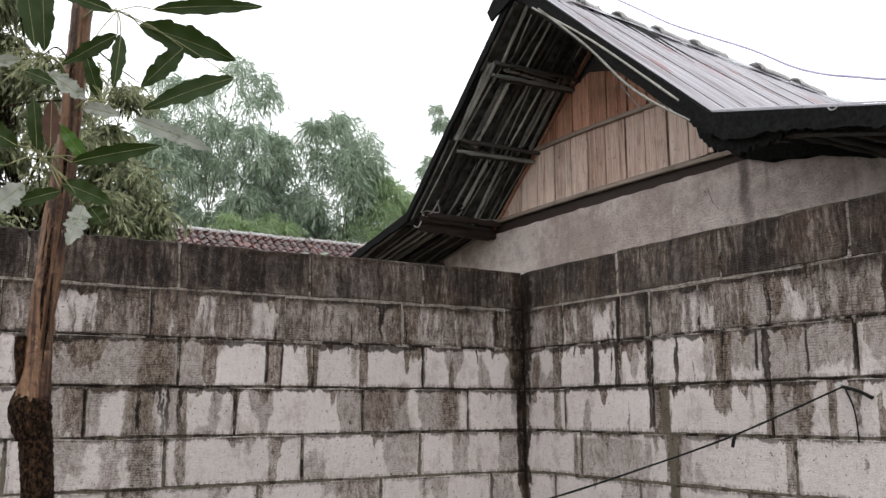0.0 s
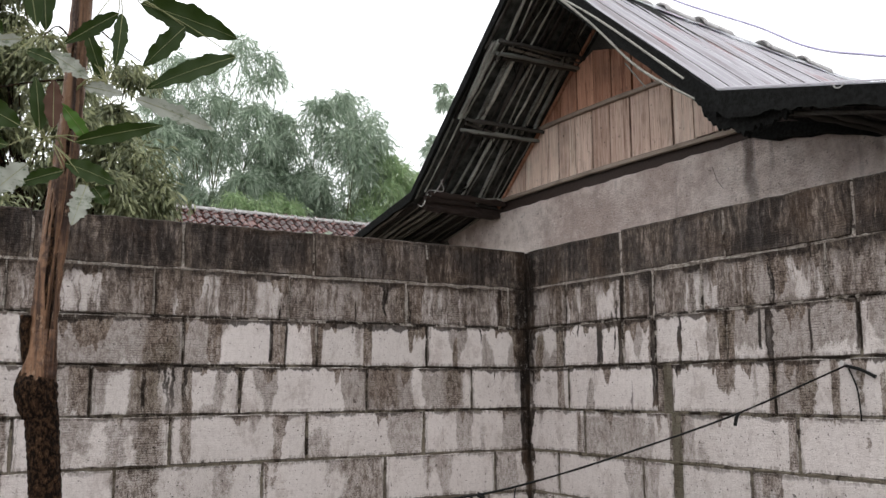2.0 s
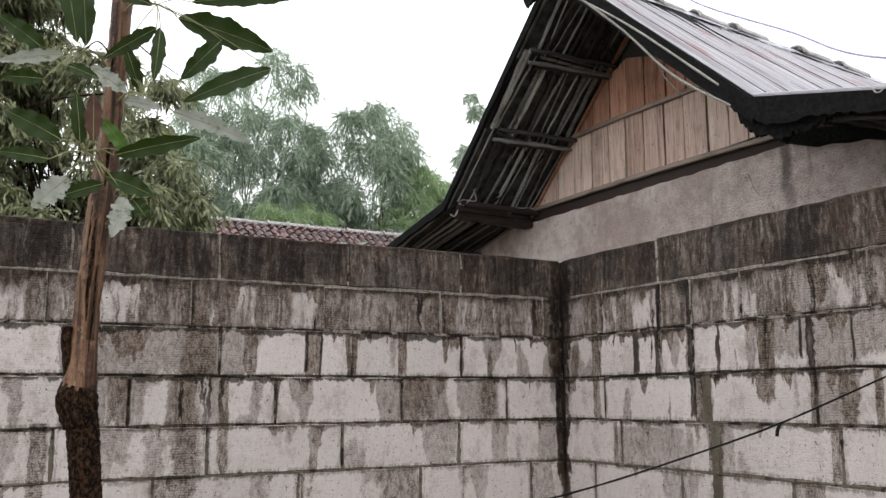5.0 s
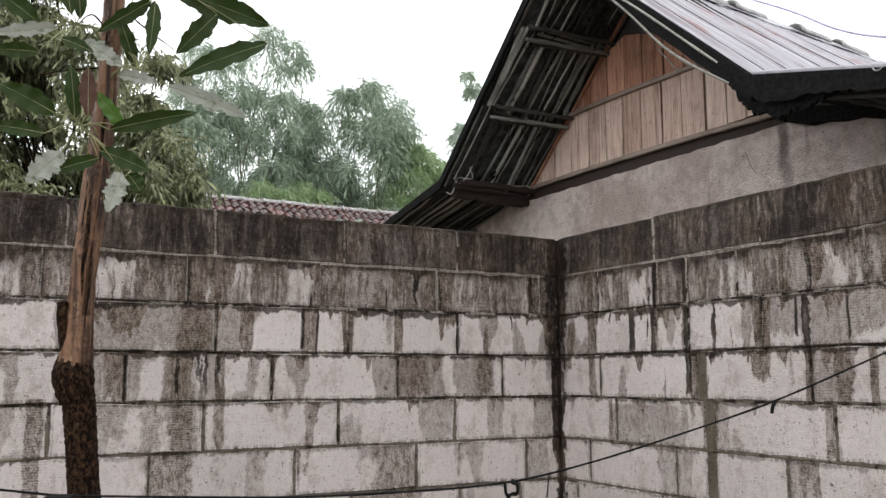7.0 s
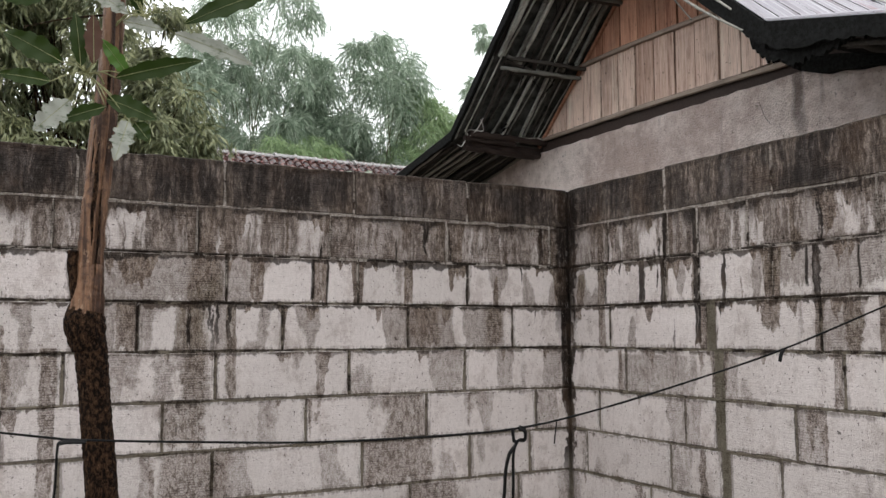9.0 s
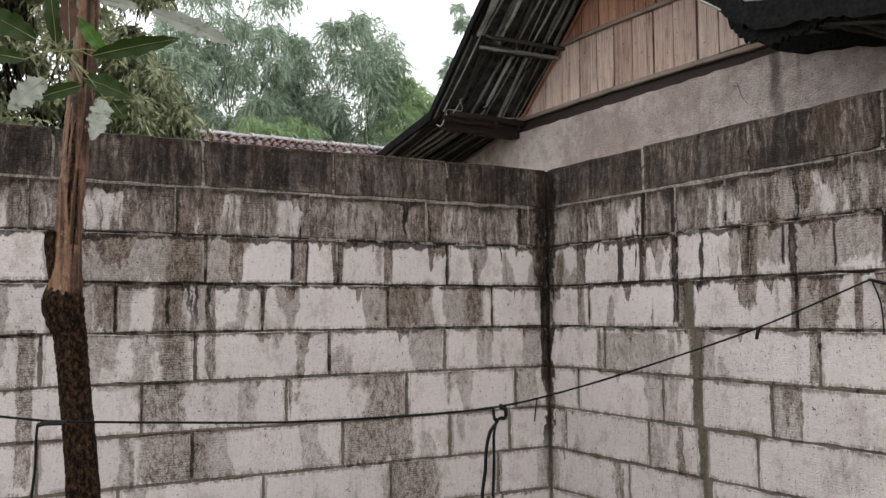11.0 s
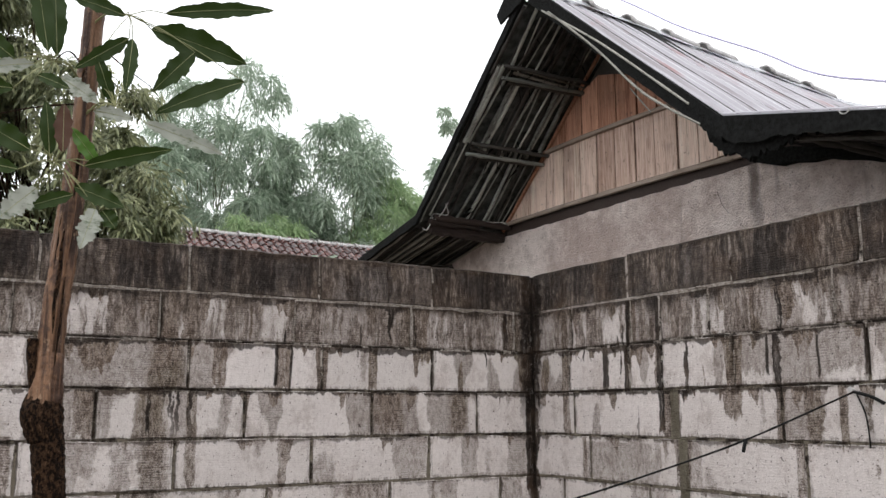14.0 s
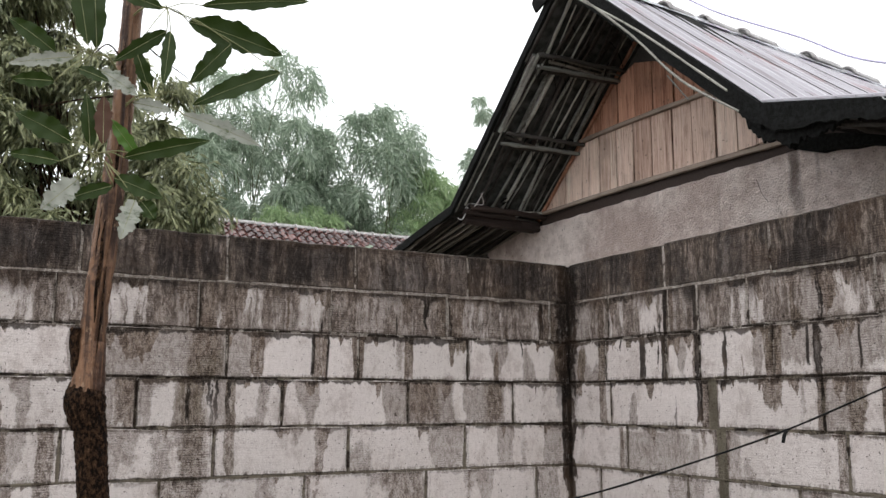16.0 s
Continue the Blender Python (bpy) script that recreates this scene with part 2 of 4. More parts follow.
        fresh = mul(top(line_1, mul(squeezed, 0.85)), g.step(g.math("ABSOLUTE", straight), 0.06, 0.12))
        col = g.mix(mul(fresh, 0.95), col, g.mix(grain, (0.34, 0.30, 0.26), (0.62, 0.57, 0.52)))
        olive = mul(g.step(g.math("ABSOLUTE", sub(straight, 1.03)), 0.06, 0.04), g.step(z, 1.70, 1.66))
        col = g.mix(olive, col, g.mix(g.noise(8, 5, rough=0.7), (0.075, 0.064, 0.045), (0.22, 0.195, 0.15)))
    else:
        # grime on the broken arrises: a crisp thin line, and ragged bites out of it
        gnaw = add(rim, add(mul(wander, 0.020), mul(wob, 0.020)))
        col = g.mix(g.step(gnaw, 0.006, 0.002, 0.0, 0.8), col, (0.045, 0.035, 0.027))
        col = g.mix(mul(g.step(gnaw, 0.020, 0.012, 0.0, 0.5), g.step(fine, 0.45, 0.55)), col, (0.10, 0.08, 0.063))
    # pits, ticks and blots
    pits = g.step(g.noise(75, 2), 0.67, 0.70)
    ticks = g.step(g.noise(1, 2, g.vec(mul(u, 95), mul(z, 16), 0.0)), 0.72, 0.75)
    blots = g.step(g.noise(27, 4, rough=0.7), 0.66, 0.69)
    col = g.mix(mul(top(top(pits, ticks), blots), 0.8), col, (0.04, 0.032, 0.026))
    stained = top(top(mul(faint, 0.5), damp), top(second, mul(black, 0.8)))
    rough_part = add(mul(stained, 0.64), 0.10)
    # saw lines left by the cutting wire, broken up along the block
    lines = g.math("SINE", add(mul(z, 640), mul(g.noise(4, 3), 8)))
    comb = mul(g.step(lines, 0.0, 0.6), mul(g.step(g.noise(5.5, 3), 0.45, 0.54), g.step(g.noise(1, 3, g.vec(mul(u, 30), 0.0, mul(z, 95))), 0.46, 0.54)))
    comb = mul(comb, add(0.02, mul(rough_part, 0.95)))
    col = g.mix(g.math("MULTIPLY", comb, 1.0, True), col, (0.33, 0.29, 0.27), "MULTIPLY")
    col = g.mix(mul(g.step(grain, 0.58, 0.42), rough_part), col, (0.42, 0.38, 0.355), "MULTIPLY")
    col = g.mix(mul(g.step(g.noise(7, 7, stretch=(1, 1, 0.7), rough=0.8), 0.50, 0.60), 0.42), col, (0.52, 0.465, 0.43), "MULTIPLY")
    col = g.mix(mul(g.step(g.noise(90, 5, rough=0.8), 0.57, 0.63), 0.5), col, (0.5, 0.45, 0.42), "MULTIPLY")
    mould = g.noise(48, 6, stretch=(1, 1, 0.45), rough=0.8)
    col = g.mix(mul(g.step(mould, 0.50, 0.45), rough_part), col, (0.36, 0.32, 0.29), "MULTIPLY")
    col = g.mix(mul(g.step(mould, 0.58, 0.64), mul(rough_part, g.step(black, 0.0, 1.0, 0.6, 0.22))), col, (0.46, 0.42, 0.39))
    relief = add(add(grain, mul(comb, -1.0)), mul(g.noise(30, 4), 1.5))
    return g.done(col, relief, 0.8, 0.005 if not mortar else 0.014, rough=g.step(black, 0, 1, 0.8, 0.6))


def wood_material(name, a, b, rough=0.75, axis=2, dirt=(0.05, 0.04, 0.033), amount=0.5, per_object=0.25, pale=0.0, streak=0.0):
    g = Nodes(name, rough, spec=0.3)
    s = [26.0, 26.0, 26.0]
    s[axis] = 1.3
    fibre = g.noise(3.2, 6, stretch=tuple(s), rough=0.65)
    col = g.mix(g.step(fibre, 0.3, 0.7), a, b)
    tint = g.mix(g.random(), tuple(v * (1 - per_object) for v in a), tuple(min(1, v * (1 + per_object)) for v in b))
    col = g.mix(0.5, col, tint)
    col = g.mix(g.math("MULTIPLY", g.step(g.noise(4, 5), 0.48, 0.72), amount), col, dirt)
    worn = g.noise(1.5, 6, stretch=tuple(v * 0.35 for v in s), rough=0.7)
    col = g.mix(g.step(worn, 0.54, 0.70, 0.0, pale), col, tuple(min(0.85, v * 1.25) for v in b))
    col = g.mix(g.math("MULTIPLY", g.step(g.noise(38, 3), 0.66, 0.72), 0.7), col, dirt)
    if streak:
        hair = g.noise(5.0, 6, stretch=tuple(v * 0.8 for v in s), rough=0.75)
        runs = g.noise(2.1, 5, stretch=tuple(v * 0.3 for v in s), rough=0.7)
        col = g.mix(g.step(hair, 0.52, 0.64, 0.0, streak), col, (0.42, 0.33, 0.28), "MULTIPLY")
        col = g.mix(g.step(runs, 0.55, 0.66, 0.0, streak), col, (0.40, 0.31, 0.27), "MULTIPLY")
    return g.done(col, fibre, 0.5, 0.004)


def plain_material(name, a, b, rough=0.6, metal=0.0, scale=12.0, bump=0.003, spec=0.4, vary=0.0):
    g = Nodes(name, rough, metal, spec)
    n = g.noise(scale, 5)
    col = g.mix(g.step(n, 0.3, 0.7), a, b)
    if vary:
        col = g.mix(g.math("MULTIPLY", g.random(), vary), col, tuple(v * 0.45 for v in a))
    return g.done(col, g.noise(scale * 6, 4), 0.5, bump)


def leaf_material(name, a, b, rough=0.35, spec=0.5, through_light=0.25, mottle=None):
    g = Nodes(name, rough, spec=spec)
    col = g.mix(g.island(), a, b)
    col = g.mix(g.math("MULTIPLY", g.noise(0.9, 3), 0.6), col, tuple(v * 0.6 for v in a))
    if mottle:
        col = g.mix(g.step(g.noise(24, 5, stretch=(1, 1, 2.2), rough=0.75), 0.52, 0.68, 0.0, 0.8), col, mottle)
    g.done(col, g.noise(70, 4), 0.25, 0.004)
    glow = g.tree.nodes.new("ShaderNodeBsdfTranslucent")
    g.tree.links.new(col, glow.inputs[0])
    both = g.tree.nodes.new("ShaderNodeMixShader")
    both.inputs[0].default_value = through_light
    g.tree.links.new(g.bsdf.outputs[0], both.inputs[1])
    g.tree.links.new(glow.outputs[0], both.inputs[2])
    g.tree.links.new(both.outputs[0], g.tree.nodes["Material Output"].inputs[0])
    return g.mat


BLOCK = wall_material("stained_aerated_concrete", False)
MORTAR = wall_material("weathered_mortar", True)


def plaster_material():
    g = Nodes("rough_cement_plaster", 0.85, spec=0.25)
    big, mid = g.noise(1.7, 5), g.noise(7, 5)
    col = g.mix(g.step(g.math("ADD", g.math("MULTIPLY", big, 0.6), g.math("MULTIPLY", g.noise(13, 6, rough=0.75), 0.4)), 0.4, 0.6), (0.46, 0.37, 0.33), (0.78, 0.69, 0.64))
    col = g.mix(g.math("MULTIPLY", g.step(mid, 0.5, 0.7), 0.5), col, (0.66, 0.58, 0.54))
    streak = g.noise(5, 4, stretch=(1, 2.2, 0.25))
    col = g.mix(g.math("MULTIPLY", g.step(streak, 0.60, 0.74), 0.4), col, (0.13, 0.10, 0.09))
    col = g.mix(g.math("MULTIPLY", g.step(g.noise(55, 3), 0.64, 0.69), 0.6), col, (0.09, 0.075, 0.065))
    col = g.mix(g.math("MULTIPLY", g.step(g.noise(4.2, 7, rough=0.75), 0.52, 0.62), 0.4), col, (0.34, 0.27, 0.24))
    px, py, pz = g.axes()
    run = g.math("ABSOLUTE", g.math("ADD", g.math("ADD", py, 0.66), g.math("MULTIPLY", g.math("SUBTRACT", g.noise(6, 4), 0.5), 0.10)))
    run = g.math("MULTIPLY", g.step(run, 0.055, 0.01), g.step(pz, 2.35, 2.75))
    col = g.mix(g.math("MULTIPLY", run, 0.75), col, (0.10, 0.075, 0.065))
    col = g.mix(g.math("MULTIPLY", g.step(g.noise(21, 6, rough=0.8), 0.54, 0.66), 0.4), col, (0.62, 0.56, 0.525))
    return g.done(col, g.math("ADD", g.math("MULTIPLY", g.noise(11, 6, rough=0.7), 1.6), g.noise(90, 3)), 0.9, 0.022)


def sheet_material():
    g = Nodes("old_zinc_sheet", 0.42, 0.55, 0.5)
    x, y, z = g.axes()
    down = g.noise(9, 4, g.vec(x, g.math("MULTIPLY", y, 0.12), 0.0))
    col = g.mix(g.noise(2.5, 4), (0.28, 0.27, 0.29), (0.44, 0.425, 0.455))
    col = g.mix(g.math("MULTIPLY", g.step(down, 0.5, 0.66), 0.6), col, (0.20, 0.175, 0.18))
    col = g.mix(g.math("MULTIPLY", g.step(g.noise(6, 4, g.vec(x, g.math("MULTIPLY", y, 0.2), 3.0)), 0.56, 0.66), 0.55), col, (0.24, 0.085, 0.07))
    return g.done(col, g.noise(40, 3), 0.15, 0.003, rough=g.step(down, 0.3, 0.7, 0.32, 0.55))


PLASTER, SHEET = plaster_material(), sheet_material()
PLANK = wood_material("weathered_red_plank", (0.43, 0.275, 0.21), (0.82, 0.64, 0.54), pale=0.6, amount=0.34, per_object=0.3, streak=0.75)
PLANK_RED = wood_material("sheltered_red_plank", (0.36, 0.165, 0.10), (0.66, 0.38, 0.265), pale=0.4, amount=0.34, per_object=0.35, streak=0.75)
BATTEN = wood_material("pale_batten", (0.26, 0.20, 0.16), (0.42, 0.35, 0.30), axis=1, amount=0.4)
# dark wood, also the shaded copy of the bamboo under the roof
DARKWOOD = wood_material("dark_and_shaded_wood", (0.024, 0.022, 0.02), (0.085, 0.08, 0.073), axis=0, amount=0.5)
SLAT = wood_material("grey_bamboo_slat", (0.12, 0.128, 0.114), (0.47, 0.49, 0.45), axis=1, amount=0.6, per_object=0.8)
REDBEAM = wood_material("dark_red_beam", (0.014, 0.010, 0.0085), (0.045, 0.030, 0.025), axis=0, amount=0.4)
# black of felt and fibre, also used to paint the shade under the eaves
FELT_AND_SHADE = plain_material("black_felt_and_shade", (0.006, 0.006, 0.0055), (0.015, 0.0155, 0.015), 0.8, scale=55, bump=0.01, spec=0.05)
# underlay colour darkened for the roof shade, then lifted for rain haze
SHADE_UNDERLAY = plain_material("shade_dark_underlay", (0.035, 0.038, 0.035), (0.11, 0.115, 0.108), 0.9, scale=16, bump=0.01, spec=0.1)
POLE = wood_material("grey_bamboo_pole", (0.09, 0.097, 0.09), (0.27, 0.285, 0.26), axis=0, amount=0.5, per_object=0.4)
DARKLATH = wood_material("dull_bamboo_lath", (0.13, 0.125, 0.11), (0.36, 0.35, 0.31), axis=1, amount=0.5)
CLAY_GREY = plain_material("mossy_grey_clay", (0.30, 0.285, 0.275), (0.56, 0.54, 0.53), 0.4, scale=18, bump=0.001, vary=0.25)
CLAY_RED = plain_material("wet_red_clay", (0.05, 0.023, 0.02), (0.16, 0.068, 0.056), 0.22, scale=9, bump=0.004, vary=0.85)
WHITE_SHEET = plain_material("pale_ridge_sheet", (0.66, 0.67, 0.69), (0.86, 0.87, 0.89), 0.3, 0.1, 6)


def bark_material():
    g = Nodes("wet_dark_bark", 0.75, spec=0.06)
    plates = g.noise(85, 6, stretch=(1, 1, 0.6), rough=0.75)
    col = g.mix(g.step(plates, 0.44, 0.58), (0.008, 0.005, 0.0035), (0.062, 0.034, 0.019))
    col = g.mix(g.step(plates, 0.60, 0.68, 0.0, 0.8), col, (0.21, 0.12, 0.068))
    return g.done(col, plates, 1.0, 0.02)


BARK = bark_material()
ROPE = plain_material("black_rubber_strap", (0.003, 0.003, 0.003), (0.009, 0.009, 0.009), 0.5, scale=30, spec=0.1)
CABLE = plain_material("faded_violet_cable", (0.42, 0.39, 0.58), (0.52, 0.49, 0.66), 0.5, scale=5)
WIRE = plain_material("pale_twisted_wire", (0.35, 0.34, 0.33), (0.5, 0.49, 0.47), 0.5, scale=9)
WATER = Nodes("water_drop", 0.02).mat
WATER.node_tree.nodes["Principled BSDF"].inputs["Transmission Weight"].default_value = 1.0
WATER.node_tree.nodes["Principled BSDF"].inputs["IOR"].default_value = 1.33
SOIL = plain_material("damp_soil", (0.055, 0.042, 0.03), (0.12, 0.095, 0.07), 0.9, scale=3, bump=0.03)
LIMB = plain_material("yellow_green_stalk", (0.14, 0.15, 0.06), (0.27, 0.27, 0.13), 0.5, scale=20)
CULM = plain_material("bamboo_culm", (0.09, 0.10, 0.045), (0.17, 0.18, 0.09), 0.45, scale=6)


def shoot_material():
    g = Nodes("smooth_brown_shoot", 0.5, spec=0.25)
    run = g.noise(4.5, 5, stretch=(9, 9, 0.5), rough=0.65)
    col = g.mix(g.step(run, 0.36, 0.62), (0.026, 0.011, 0.006), (0.20, 0.108, 0.06))
    col = g.mix(g.math("MULTIPLY", g.step(g.noise(16, 5, rough=0.7), 0.53, 0.64), 0.7), col, (0.035, 0.018, 0.012))
    col = g.mix(g.step(g.noise(42, 5, stretch=(1, 1, 0.4), rough=0.75), 0.57, 0.66, 0.0, 0.55), col, (0.34, 0.23, 0.15))
    return g.done(col, g.math("ADD", run, g.noise(60, 4)), 0.6, 0.01)


SHOOT = shoot_material()
LEAF_DARK = leaf_material("wet_dark_leaf", (0.018, 0.034, 0.006), (0.034, 0.058, 0.010), 0.42, 0.16, 0.2)
LEAF_PALE = leaf_material("pale_leaf_underside", (0.27, 0.29, 0.235), (0.46, 0.47, 0.42), 0.5, 0.3, 0.3, mottle=(0.04, 0.075, 0.02))
LEAF_FRESH = leaf_material("fresh_leaf", (0.07, 0.15, 0.025), (0.10, 0.20, 0.04), 0.35, 0.4, 0.3)
LEAF_SOFT = leaf_material("soft_pale_green_leaf", (0.22, 0.28, 0.20), (0.36, 0.42, 0.32), 0.45, 0.4, 0.3)
LEAF_BROWN = leaf_material("withered_leaf", (0.05, 0.022, 0.012), (0.09, 0.04, 0.02), 0.5, 0.2, 0.2)
# bamboo leaf colours paled well past real leaves to paint in the rain haze
BAMBOO_FAR = leaf_material("haze_paled_bamboo_leaf", (0.24, 0.32, 0.23), (0.70, 0.80, 0.64), 0.5, 0.6, 0.55)
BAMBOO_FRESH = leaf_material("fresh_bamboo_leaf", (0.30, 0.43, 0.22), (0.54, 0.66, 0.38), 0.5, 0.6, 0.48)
TREE_NEAR = leaf_material("olive_leaf", (0.075, 0.095, 0.04), (0.50, 0.52, 0.29), 0.4, 0.5, 0.3)

# ---- ground ----
bm = bmesh.new()
bmesh.ops.create_grid(bm, x_segments=60, y_segments=60, size=1)
for vert in bm.verts:
    r = vert.co.copy()
    far = max(abs(r.x), abs(r.y))
    vert.co = r * (4 + 400 * far ** 4)
    if vert.co.length < 60:
        vert.co.z = -0.02 + 0.02 * noise.noise(vert.co * 1.3)
    else:
        vert.co.z = -0.02
tagged(part("ground", bm, SOIL, None, smooth=True), "damp bare brown soil of the yard", "ground", kind="structure")

# ---- block walls ----


def slab(length, height, depth, seed):
    """A block face of uneven outline, lying in x-z with its face at y = 0."""
    rng = random.Random(seed)
    pts = []
    nx = max(2, int(length / 0.07))
    for i in range(nx):
        pts.append((length * i / nx, 0))
    for i in range(3):
        pts.append((length, height * i / 3))
    for i in range(nx):
        pts.append((length * (1 - i / nx), height))
    for i in range(3):
        pts.append((0, height * (1 - i / 3)))
    bm = bmesh.new()
    face, edge, back = [], [], []
    cx, cz = length / 2, height / 2
    for px, pz in pts:
        jx, jz = rng.uniform(-0.003, 0.003), rng.uniform(-0.0032, 0.0032)
        if rng.random() < 0.08:
            jx, jz = jx * 2.4, jz * 2.4
        ex, ez = px + jx, pz + jz
        s = 0.004
        face.append(bm.verts.new((ex - s * math.copysign(1, ex - cx), rng.uniform(-0.001, 0.001), ez - s * math.copysign(1, ez - cz))))
        edge.append(bm.verts.new((ex, 0.005, ez)))
        back.append(bm.verts.new((ex, depth, ez)))
    bm.faces.new(face)
    for a, b in ((face, edge), (edge, back)):
        for i in range(len(a)):
            j = (i + 1) % len(a)
            bm.faces.new((a[i], b[i], b[j], a[j]))
    bmesh.ops.recalc_face_normals(bm, faces=bm.faces[:])
    return bm


NORTH = {0: (0.602, 1.196, 1.796, 2.385, 2.985), 1: (0.116, 0.716, 1.314, 1.91, 2.47, 3.07), 2: (0.603, 1.178, 1.78, 2.38, 2.98),
         3: (0.348, 0.924, 1.531, 2.14, 2.74), 4: (0.62, 1.219, 1.82, 2.415, 3.015), 5: (0.213, 0.828, 1.42, 2.034, 2.63),
         6: (0.25, 0.594, 1.154, 1.827, 2.42), 7: (0.321, 0.913, 1.522, 2.12, 2.72)}
EAST = {0: (0.735, 1.344, 1.923, 2.52), 1: (0.332, 0.751, 0.932, 1.214, 1.801, 2.4), 2: (0.3, 0.727, 0.935, 1.335, 1.916, 2.51),
        3: (0.33, 1.0, 1.548, 2.15), 4: (0.445, 1.038, 1.64, 2.24), 5: (0.242, 0.833, 1.038, 1.42, 2.02),
        6: (0.135, 0.737, 1.06, 1.345, 1.95), 7: (0.599, 1.08, 1.636, 2.23)}


def block_wall(name, joints, length, east):
    """The wall's mortar core, with one child for every block."""
    lo, hi = ((-length, 0.0035, -0.05), (0.1, 0.1, TOP - 0.012)) if not east else ((0.0035, -length, -0.05), (0.1, 0.006, TOP - 0.012))
    core = part(name, block_bm(lo, hi), MORTAR, None)
    tagged(core, "rain-streaked grey aerated concrete block wall, blackened on top", "block wall", kind="structure")
    rng = random.Random(5 if east else 3)
    for k in range(11):
        cuts = list(joints.get(k, ()))
        if not cuts:
            cuts = [0.3 + 0.3 * (k % 2)]
        while cuts[-1] < length - 0.6:
            cuts.append(cuts[-1] + 0.6)
        cuts = [0.006] + cuts + [length]
        for a, b in zip(cuts, cuts[1:]):
            wide = 0.019 if east and k >= 3 and abs(a - 1.05) < 0.06 else 0.0
            wide2 = 0.019 if east and k >= 3 and abs(b - 1.05) < 0.06 else 0.0
            gap = rng.uniform(0.002, 0.0055)
            a2, b2 = a + gap + wide, b - gap - wide2
            high = COURSE - rng.uniform(0.005, 0.009)
            me = bpy.data.meshes.new("block")
            bmb = slab(b2 - a2, high, 0.03, rng.random())
            bmb.to_mesh(me)
            bmb.free()
            me.materials.append(BLOCK)
            ob = new("block", me)
            ob.parent = core
            z0 = TOP - (k + 1) * COURSE + 0.004
            out = rng.uniform(-0.002, 0.0025)
            if east:
                ob.matrix_basis = pose(out, -a2, z0, rng.uniform(-0.2, 0.2), 0, -90)
            else:
                ob.matrix_basis = pose(-b2, out, z0, 0, rng.uniform(-0.15, 0.15), 0)
    # mortar squeezed out of the joints in uneven beads
    for k in range(1, 11):
        z = TOP - k * COURSE + 0.001
        pts, radii = [], []
        for i in range(int(length / 0.014)):
            a = 0.012 + i * 0.014
            w = noise.noise(Vector((a * 7, k * 3.3, 9 if east else 2))) + 0.6 * noise.noise(Vector((a * 31, k * 1.7, 4)))
            h = z + 0.004 * noise.noise(Vector((a * 13, k, 1)))
            pts.append((0.004, -a, h) if east else (-a, 0.004, h))
            radii.append(0.0015 + 0.0065 * max(0.0, min(1.0, w * 1.3)))
        part("mortar_bead", tube(pts, radii, 6, 0.5, 90), MORTAR, core)
        for c in joints.get(k, ()):
            if c > length - 0.1:
                continue
            pts, radii = [], []
            for i in range(15):
                h = z - COURSE * i / 14
                w = noise.noise(Vector((c * 17, h * 11, 5))) + 0.6 * noise.noise(Vector((c * 5, h * 41, 7)))
                a = c + 0.004 * noise.noise(Vector((c, h * 15, 3)))
                pts.append((0.004, -a, h) if east else (-a, 0.004, h))
                radii.append(0.0015 + 0.006 * max(0.0, min(1.0, w * 1.3)))
            part("mortar_bead", tube(pts, radii, 6, 0.5, 90), MORTAR, core)
    return core


wall_north = block_wall("wall_north", NORTH, 5.0, False)
wall_east = block_wall("wall_east", EAST, 4.5, True)

# ---- house with the plank gable ----
XG, XO, XB = 1.0, 0.25, 6.0
KL, RIDGE, KR = (1.72, 2.985), (0.32, 4.16), (-1.13, 2.90)
# EL runs on unseen, so the long eave keeps north light out
EL, ER = (5.0, 2.385), (-3.0, 2.42)
house = thing("house", (3.5, 0.3, 0), "old plastered house with a plank gable and a sagging metal roof", "house")


def roof_z(y):
    pts = [ER, KR, RIDGE, KL, EL]
    for (y0, z0), (y1, z1) in zip(pts, pts[1:]):
        if y <= y1:
            return z0 + (z1 - z0) * (y - y0) / (y1 - y0)
    return EL[1]


# plastered wall with a ragged upper edge
edge = [(1.72 - 2.72 * i / 40, 2.885 + 0.012 * noise.noise(Vector((i * 0.7, 3, 1)))) for i in range(41)]
part("wall", prism([(-2.8, -0.05), (2.45, -0.05), (2.45, roof_z(2.45) - 0.06), (1.86, roof_z(1.86) - 0.06)] + edge
                   + [(-1.25, roof_z(-1.25) - 0.06), (-2.8, roof_z(-2.8) - 0.06)], 0, XG - 0.012, XG + 0.15), PLASTER, house, "rough unpainted cement plaster")
# unseen walls that close the house so the porch opening stays dark
part("wall", block_bm((XG + 0.15, -2.8, -0.05), (XB - 0.4, -2.65, 2.44)), PLASTER, house)
part("wall", block_bm((XG + 0.15, 4.55, -0.05), (XB - 0.4, 4.7, 2.38)), PLASTER, house)
part("wall", prism([(-2.65, -0.05), (4.55, -0.05), (4.55, 2.36), (1.7, 2.9), (RIDGE[0], 3.9), (-1.0, 2.9), (-2.65, 2.42)], 0, XB - 0.55, XB - 0.4), PLASTER, house)
part("wall", block_bm((XG + 0.15, 2.3, -0.05), (XB - 0.4, 2.45, 2.78)), PLASTER, house)
# near-black beam paints the shadow gap between planks and plaster
part("tie_beam", block_bm((XG + 0.004, -1.0, 2.84), (XG + 0.10, 1.78, 2.958), 0.004), REDBEAM, house, "near-black beam for the shadow gap under the planks")
part("batten", tube(between([(XG - 0.02, 1.74, 2.972), (XG - 0.02, 0.9, 2.976), (XG - 0.022, 0.1, 2.968), (XG - 0.02, -0.62, 2.95)], 6), 0.016, 6, 0.3, 9), BATTEN, house, "pale sill batten")
